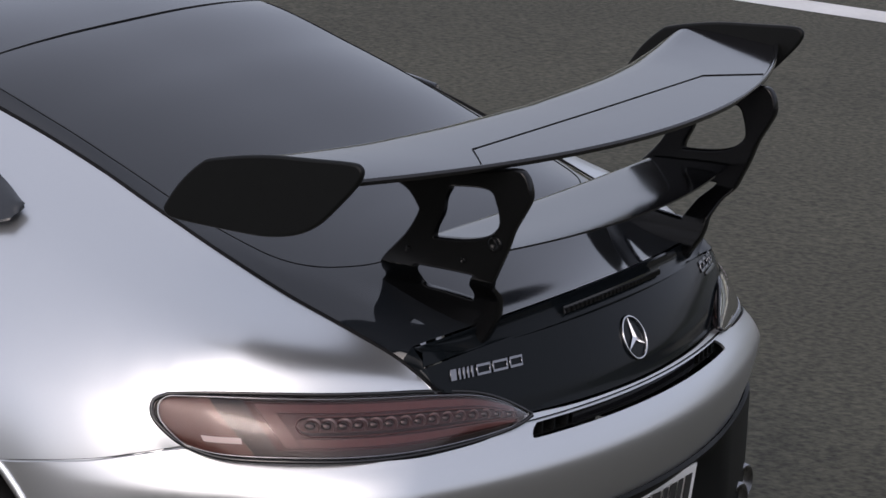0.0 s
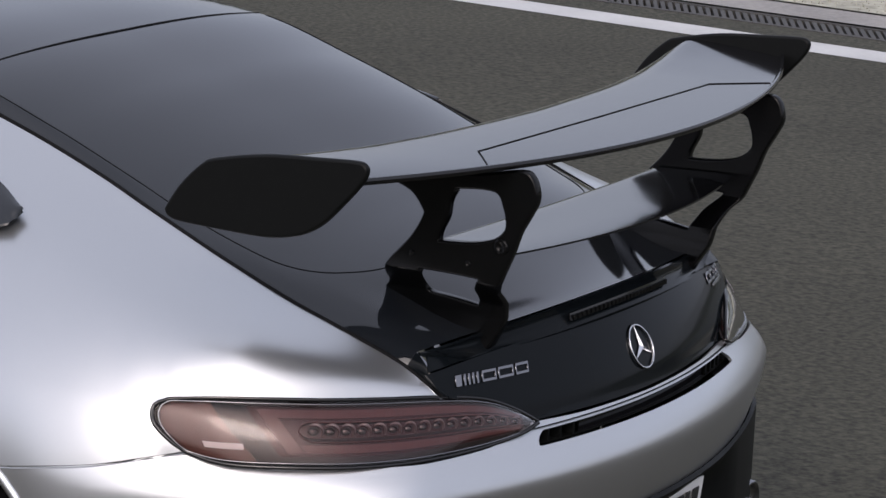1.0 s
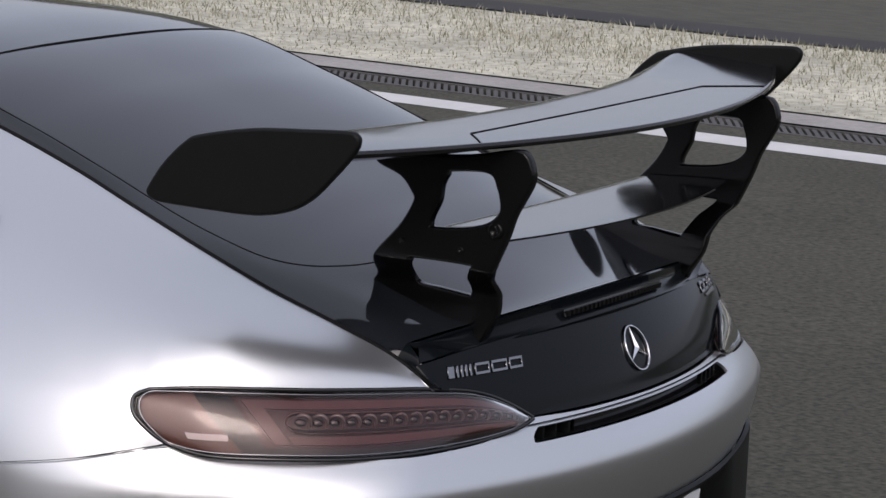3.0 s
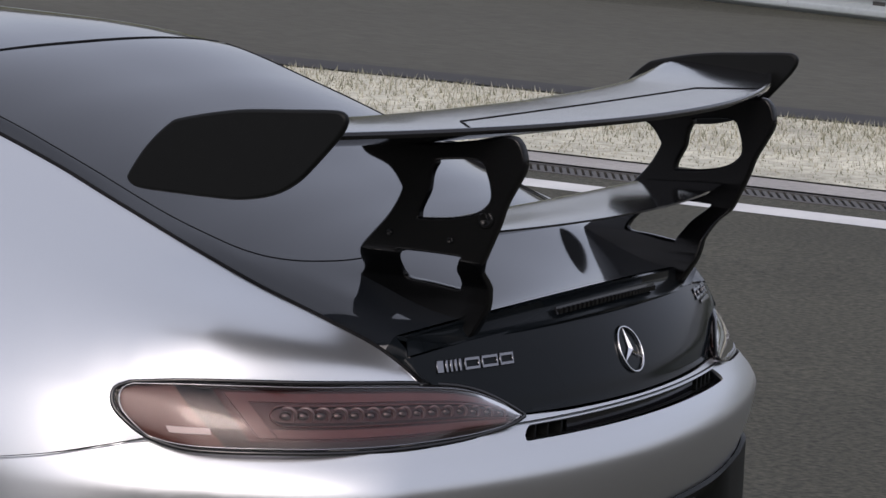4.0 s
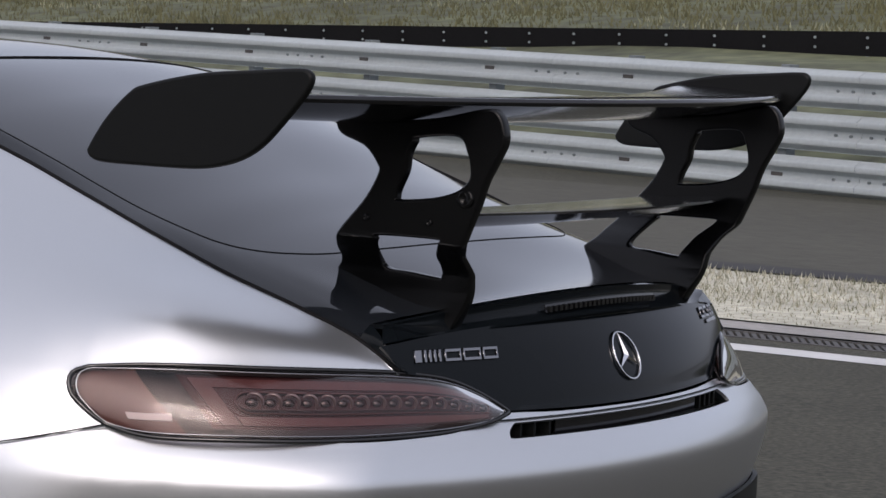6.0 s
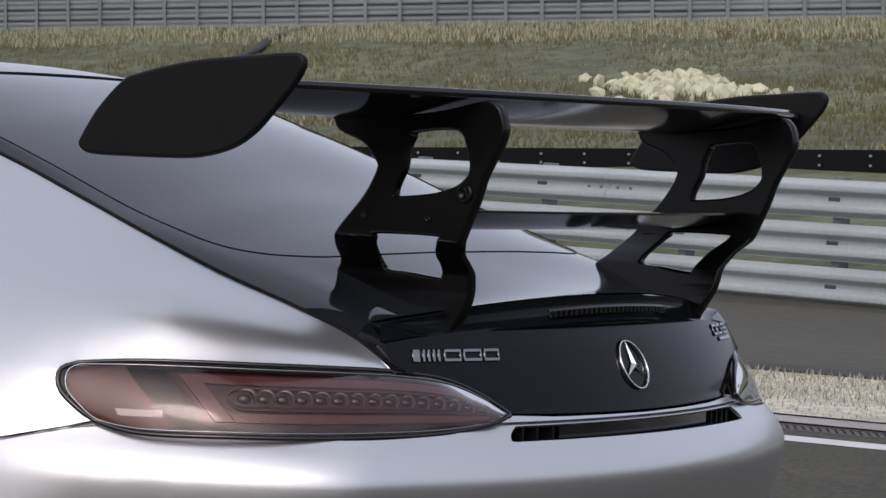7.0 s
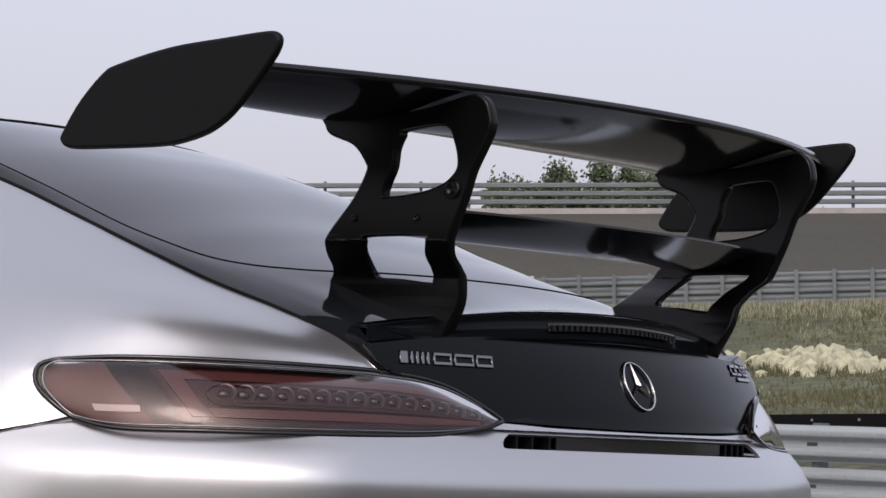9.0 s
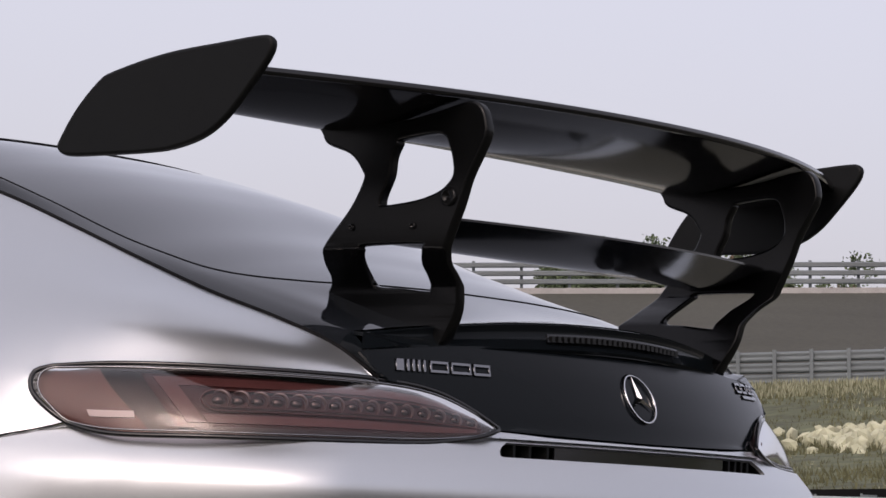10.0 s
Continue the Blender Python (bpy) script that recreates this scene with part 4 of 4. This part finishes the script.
def tail_lamp():
    top, bot, end = by_length(spline(TL_TOP, 90), 60), by_length(spline(TL_BOT, 90), 60), spline(OUTER, 14)[::-1]

    def lens(q, r, inset=0.0):
        """Lamp surface: q along from inner tip to outer end, r from bottom to top."""
        k = q * 59
        i = min(int(k), 58)
        a, b = bot[i] + (bot[i + 1] - bot[i]) * (k - i), top[i] + (top[i + 1] - top[i]) * (k - i)
        p = a + (b - a) * r
        kk = r * 13
        j = min(int(kk), 12)
        pe = end[j] + (end[j + 1] - end[j]) * (kk - j)
        off = pe - (bot[-1] + (top[-1] - bot[-1]) * r)
        p = p + off * max(0.0, (q - 0.75) / 0.25) ** 2
        nrm = np.array((-0.35 - 0.5 * q, -0.9 + 0.45 * q, 0.12))
        nrm = nrm / np.linalg.norm(nrm)
        p = p + nrm * (0.010 * 4 * r * (1 - r) * min(1, q * 5))
        return p - nrm * inset * min(1.0, 0.3 + 4 * q)
    rows = [[lens(q, r) for q in np.linspace(0, 1, 70)] for r in np.linspace(0, 1, 14)]
    v, f = grid_data(rows)
    lamp = obj("tail_lamp", mesh_of("tail_lamp", v, f, M_LENS), car, "smoked red tail lamp with a dark rim")
    lamp.visible_shadow = False
    loop = [lens(q, 0) for q in np.linspace(0, 1, 50)] + [lens(1, r) for r in np.linspace(0.08, 0.92, 12)] + [lens(q, 1) for q in np.linspace(1, 0, 50)]
    tube("rim", loop, 0.0044, M_BLACK, lamp, "gloss black rim", closed=True, sides=8)
    loop2 = [lens(0.015 + 0.970 * q, 0.065, -0.001) for q in np.linspace(0, 1, 50)] + [lens(0.988, r, -0.001) for r in np.linspace(0.14, 0.86, 12)] + [lens(0.015 + 0.970 * q, 0.935, -0.001) for q in np.linspace(1, 0, 50)]
    tube("bezel", loop2, 0.0016, M_DARKCHROME, lamp, "thin grey bezel", closed=True)

    def zone(name, material, q0, q1, r0, r1, inset, label="", n=40):
        """A reflector field; q0 and q1 give its ends as (at the bottom, at the top)."""
        rows = []
        for r in np.linspace(r0, r1, 10):
            a, b = q0[0] + (q0[1] - q0[0]) * r, q1[0] + (q1[1] - q1[0]) * r
            rows.append([lens(a + (b - a) * t, r, inset) for t in np.linspace(0, 1, n)])
        return sheet(name, rows, material, lamp, 0.002, label)
    zone("housing", M_SMOKE, (0.02, 0.02), (0.995, 0.995), 0.03, 0.97, 0.030)
    zone("turn_indicator", M_AMBER, (0.80, 0.905), (0.990, 0.990), 0.05, 0.95, 0.012, "pale amber indicator")
    zone("reflector", M_RED, (0.05, 0.05), (0.735, 0.825), 0.14, 0.88, 0.018, "dusky red reflector field")
    zone("light_guide", M_REDPALE, (0.06, 0.06), (0.69, 0.79), 0.71, 0.83, 0.015, "pale red light guide")
    zone("light_guide", M_REDPALE, (0.06, 0.06), (0.66, 0.76), 0.20, 0.32, 0.015, "pale red light guide")
    zone("light_guide", M_REDPALE, (0.665, 0.765), (0.705, 0.805), 0.20, 0.83, 0.0145, "pale red light guide")
    zone("lower_shade", M_SMOKE, (0.08, 0.08), (0.70, 0.76), 0.04, 0.15, 0.013)
    zone("upper_shade", M_SMOKE, (0.06, 0.06), (0.79, 0.86), 0.88, 0.96, 0.013)
    zone("reflector_bar", M_PLATE, (0.835, 0.825), (0.925, 0.915), 0.24, 0.33, 0.010, "white reflector bar", 8)
    R0, R1 = 0.375, 0.665

    def pill(q, side):
        """Outline of the light track, rounded at its outer end."""
        k = math.sqrt(max(0.0, 1 - max(0.0, (q - 0.655) / 0.035) ** 2))
        mid, hw = (R0 + R1) / 2, (R1 - R0) / 2 * k
        return mid + side * hw
    qs = np.concatenate([np.linspace(0.05, 0.655, 50), 0.655 + 0.035 * np.sin(np.linspace(0.1, math.pi / 2, 10))])
    rows = [[lens(q, pill(q, -1) + (pill(q, 1) - pill(q, -1)) * r, 0.0125 + 0.010 * 4 * r * (1 - r)) for q in qs] for r in np.linspace(0, 1, 9)]
    track = sheet("led_track", rows, M_SMOKE, lamp, 0.0015, "smoked hollow track for the light row")
    edge = [lens(q, pill(q, -1), 0.011) for q in qs] + [lens(q, pill(q, 1), 0.011) for q in qs[::-1]]
    tube("track_edge", edge, 0.0013, M_REDPALE, track, "thin pale red edge", sides=6)
    for k in range(15):
        q = 0.075 + k * 0.575 / 14
        sc = 0.60 + 0.40 * k / 14
        c, u = lens(q, 0.525, 0.016), np.array((0, 0, 1.0))
        t = lens(q + 0.012, 0.525, 0.016) - c
        t = t / np.linalg.norm(t)
        nrm = np.cross(t, u)
        nrm = nrm if nrm[1] < 0 else -nrm
        vv, ff = [], []
        for i in range(5):
            th = i / 4 * math.pi / 2
            for j in range(10):
                ph = j / 10 * 2 * math.pi
                vv.append(c + sc * (t * (0.0115 * math.cos(ph) * math.cos(th) + 0.003) + u * (0.0085 * math.sin(ph) * math.cos(th) - 0.001)) + nrm * 0.008 * math.sin(th) * sc)
        for i in range(4):
            for j in range(10):
                ff.append((i * 10 + j, i * 10 + (j + 1) % 10, (i + 1) * 10 + (j + 1) % 10, (i + 1) * 10 + j))
        led = obj("led", mesh_of("led", vv, ff, M_LED), track)
        # curled shade over each light
        arc_rows = []
        for w in np.linspace(-0.9, 2.3, 12):
            d = -t * math.cos(w) + u * math.sin(w)
            o = c + sc * (d * 0.0160) + nrm * 0.002
            fade = 0.35 + 0.65 * math.sin((w + 0.9) / 3.2 * math.pi)
            arc_rows.append([o - d * 0.0040 * fade * sc, o + nrm * 0.010 * sc * fade, o + d * 0.0030 * fade * sc])
        sheet("shade", arc_rows, M_LEDCUP, led, 0)
    return lamp


M_LEDCUP = mat("led_cup", (0.20, 0.15, 0.15), 0.3, 0.5, rough_amt=0.05)
M_REDPALE = mat("pale_red_guide", (0.105, 0.042, 0.041), 0.3, coat=0.4, noise_amt=0.1, noise_scale=60)


def lens_material():
    m = bpy.data.materials.new("lamp_lens")
    m.use_nodes = True
    nt = m.node_tree
    nt.nodes.remove(nt.nodes["Principled BSDF"])
    tr = nt.nodes.new("ShaderNodeBsdfTransparent")
    tr.inputs[0].default_value = (0.72, 0.63, 0.62, 1)
    gl = nt.nodes.new("ShaderNodeBsdfGlossy")
    gl.inputs["Roughness"].default_value = 0.07
    fr = nt.nodes.new("ShaderNodeFresnel")
    fr.inputs[0].default_value = 1.38
    mx = nt.nodes.new("ShaderNodeMixShader")
    nt.links.new(fr.outputs[0], mx.inputs[0])
    nt.links.new(tr.outputs[0], mx.inputs[1])
    nt.links.new(gl.outputs[0], mx.inputs[2])
    nt.links.new(mx.outputs[0], nt.nodes["Material Output"].inputs[0])
    return m


M_LENS = lens_material()
flip_x(tail_lamp())


# ---- rear wing ----
YT = lambda x: -0.086 + 0.30 * x * x
YLEAD = fn([(0.0, 0.300), (0.3, 0.313), (0.5, 0.338), (0.85, 0.410), (0.9, 0.420)])
ZLEAD = fn([(0.0, 1.311), (0.5, 1.313), (0.7, 1.319), (0.9, 1.332)])


def wing_point(x, c, upper):
    """c runs from the leading (0) to the trailing edge (1)."""
    a = abs(x)
    yl, zl, yt, zt = YLEAD(a), ZLEAD(a), YT(a), 1.337
    th = 0.046 * (math.sqrt(max(c, 0)) * 1.6 - 1.0 * c - 0.6 * c * c)
    if upper:
        nose = 0.012 * (1 - (1 - min(1.0, c / 0.14)) ** 2) * (1 - c)
        z = zl + (zt - 0.004 - zl) * c + nose + th * 0.20 + 0.003
    else:
        z = zl + (zt - zl) * c - 0.011 * math.sin(math.pi * c) * (1 - 0.9 * c) - th * 0.90 - 0.003
    return (x, yl + (yt - yl) * c, z)


xs = np.linspace(-0.893, 0.893, 61)
cs = 0.5 - 0.5 * np.cos(np.linspace(0, math.pi, 22))
rows = []
for x in xs:
    rows.append([wing_point(x, c, True) for c in cs[::-1]] + [wing_point(x, c, False) for c in cs] + [wing_point(x, 1, True)])
v, f = grid_data(rows)
wing = obj("rear_wing", mesh_of("rear_wing", v, f, M_BLACK), car, "tall gloss black rear wing")
wing.modifiers.new("crisp", "EDGE_SPLIT").split_angle = radians(50)
rows = [[(x, YT(x) - 0.001 + dy, 1.337 + dz) for dy, dz in ((0.006, 0.002), (0.001, 0.007), (-0.004, 0.006), (-0.004, -0.006), (0.004, -0.007), (0.006, 0.002))] for x in xs]
sheet("gurney_lip", rows, M_BLACK, wing, 0)
seam = []
for x in np.linspace(-0.474, 0.474, 40):
    a = abs(x)
    c = (YLEAD(a) - 0.118) / (YLEAD(a) - YT(a))
    p = wing_point(x, c, True)
    seam.append((p[0], p[1], p[2] + 0.0005))
tail = []
for s in (-1, 1):
    w = []
    for q in np.linspace(0, 1, 14):
        x = s * (0.474 - 0.02 * q)
        yy = 0.118 + (YT(x) + 0.01 - 0.118) * q
        c = (YLEAD(abs(x)) - yy) / (YLEAD(abs(x)) - YT(abs(x)))
        p = wing_point(x + s * 0.13 * q, min(c, 0.99), True)
        w.append((p[0], p[1], p[2] + 0.0008))
    tail.append(w)
tube("flap_seam", tail[0][::-1] + seam[1:-1] + tail[1], 0.0014, M_RUBBER, wing)

EP = [(0.540, 1.240), (0.506, 1.288), (0.459, 1.332), (0.425, 1.347), (0.314, 1.370), (0.195, 1.381), (0.118, 1.387), (0.095, 1.384), (0.087, 1.370), (0.100, 1.343), (0.150, 1.287), (0.185, 1.254), (0.225, 1.231), (0.275, 1.217), (0.33, 1.211), (0.451, 1.210), (0.512, 1.211), (0.534, 1.216), (0.544, 1.226)]
ep = plate("endplate", [tuple(p) for p in spline(EP, 90, True)], [], 0.016, 0.006, lambda u, v, w: (-0.900 - w, u, v), M_SATIN, wing, "satin black endplate")
flip_x(ep)

PY = [(0.299, 1.300), (0.299, 1.283), (0.286, 1.266), (0.238, 1.248), (0.212, 1.219), (0.210, 1.203), (0.236, 1.159), (0.282, 1.109), (0.297, 1.089), (0.312, 1.065), (0.321, 1.046), (0.346, 1.020), (0.352, 1.005), (0.357, 0.966), (0.356, 0.945), (0.29, 0.935), (0.13, 0.940), (0.119, 0.931), (0.109, 0.921), (0.097, 0.924), (0.083, 0.947), (0.062, 0.982), (0.054, 1.003), (0.051, 1.025), (0.047, 1.049), (0.042, 1.067), (0.026, 1.088), (0.011, 1.120), (-0.006, 1.158), (-0.021, 1.200), (-0.042, 1.238), (-0.056, 1.266), (-0.057, 1.289), (-0.045, 1.317), (-0.017, 1.326), (0.078, 1.306), (0.193, 1.296)]
HU = [(0.128, 1.269), (0.049, 1.275), (0.029, 1.250), (0.021, 1.217), (0.027, 1.199), (0.051, 1.181), (0.097, 1.168), (0.163, 1.161), (0.170, 1.165), (0.166, 1.180), (0.152, 1.209), (0.147, 1.240), (0.136, 1.261)]
HL = [(0.216, 1.088), (0.205, 1.095), (0.093, 1.096), (0.085, 1.090), (0.106, 1.065), (0.113, 1.046), (0.121, 1.028), (0.129, 1.024), (0.189, 1.030), (0.232, 1.033), (0.240, 1.045), (0.228, 1.074)]
PY = [(a + (0.010 if a < 0.127 else 0.0), b) for a, b in PY]
pylon_x = fn([(0.90, -0.415), (0.93, -0.415), (1.03, -0.430), (1.045, -0.445), (1.078, -0.490), (1.092, -0.503), (1.17, -0.507), (1.34, -0.512)])


py = plate("pylon", [tuple(p) for p in spline(PY, 150, True)], [[tuple(p) for p in spline(HU, 60, True)], [tuple(p) for p in spline(HL, 60, True)]], 0.022, 0.005, lambda u, v, w: (pylon_x(v) - 0.004 - w * (1 + 0.6 * max(0, (1.0 - v) / 0.08)), u, v), M_PYLON, wing, "satin black wing pylon with two cut-outs", cuts=(0.95, 0.98, 1.0, 1.02, 1.03, 1.038, 1.046, 1.055, 1.065, 1.075, 1.083, 1.092, 1.1))
for (u, w, r) in ((0.027, 1.171, 0.016), (0.10, 1.125, 0.006), (0.23, 1.125, 0.006)):
    n = 14
    vv = [(pylon_x(w) - 0.0145 - d, u + rr * math.cos(a), w + rr * math.sin(a)) for rr, d in ((r, 0.0), (r, 0.004), (r * 0.6, 0.005), (r * 0.5, 0.002)) for a in np.linspace(0, 2 * math.pi, n, endpoint=False)]
    ff = [(i * n + j, i * n + (j + 1) % n, (i + 1) * n + (j + 1) % n, (i + 1) * n + j) for i in range(3) for j in range(n)] + [tuple(range(3 * n, 4 * n))]
    obj("bolt", mesh_of("bolt", vv, ff, M_PYLON), py)
flip_x(py)
# lower blade between the pylons
rows = []
for x in np.linspace(-0.485, 0.485, 41):
    yl, yt = 0.238 + 0.05 * x * x, -0.018 + 0.30 * x * x
    up, dn = [], []
    for c in cs:
        th = 0.030 * (math.sqrt(c) * 1.6 - c - 0.6 * c * c)
        z = 1.126 + 0.014 * c - 0.005 * math.sin(math.pi * c) * (1 - 0.85 * c)
        up.append((x, yl + (yt - yl) * c, z + th * 0.4 + 0.002))
        z = 1.116 + 0.024 * c - 0.014 * math.sin(math.pi * c) * (1 - 0.85 * c)
        dn.append((x, yl + (yt - yl) * c, z - th * 0.6 - 0.002))
    rows.append(up[::-1] + dn + [up[-1]])
v, f = grid_data(rows)
blade = obj("lower_blade", mesh_of("lower_blade", v, f, M_BLACK), wing, "gloss black lower blade")
blade.modifiers.new("crisp", "EDGE_SPLIT").split_angle = radians(50)
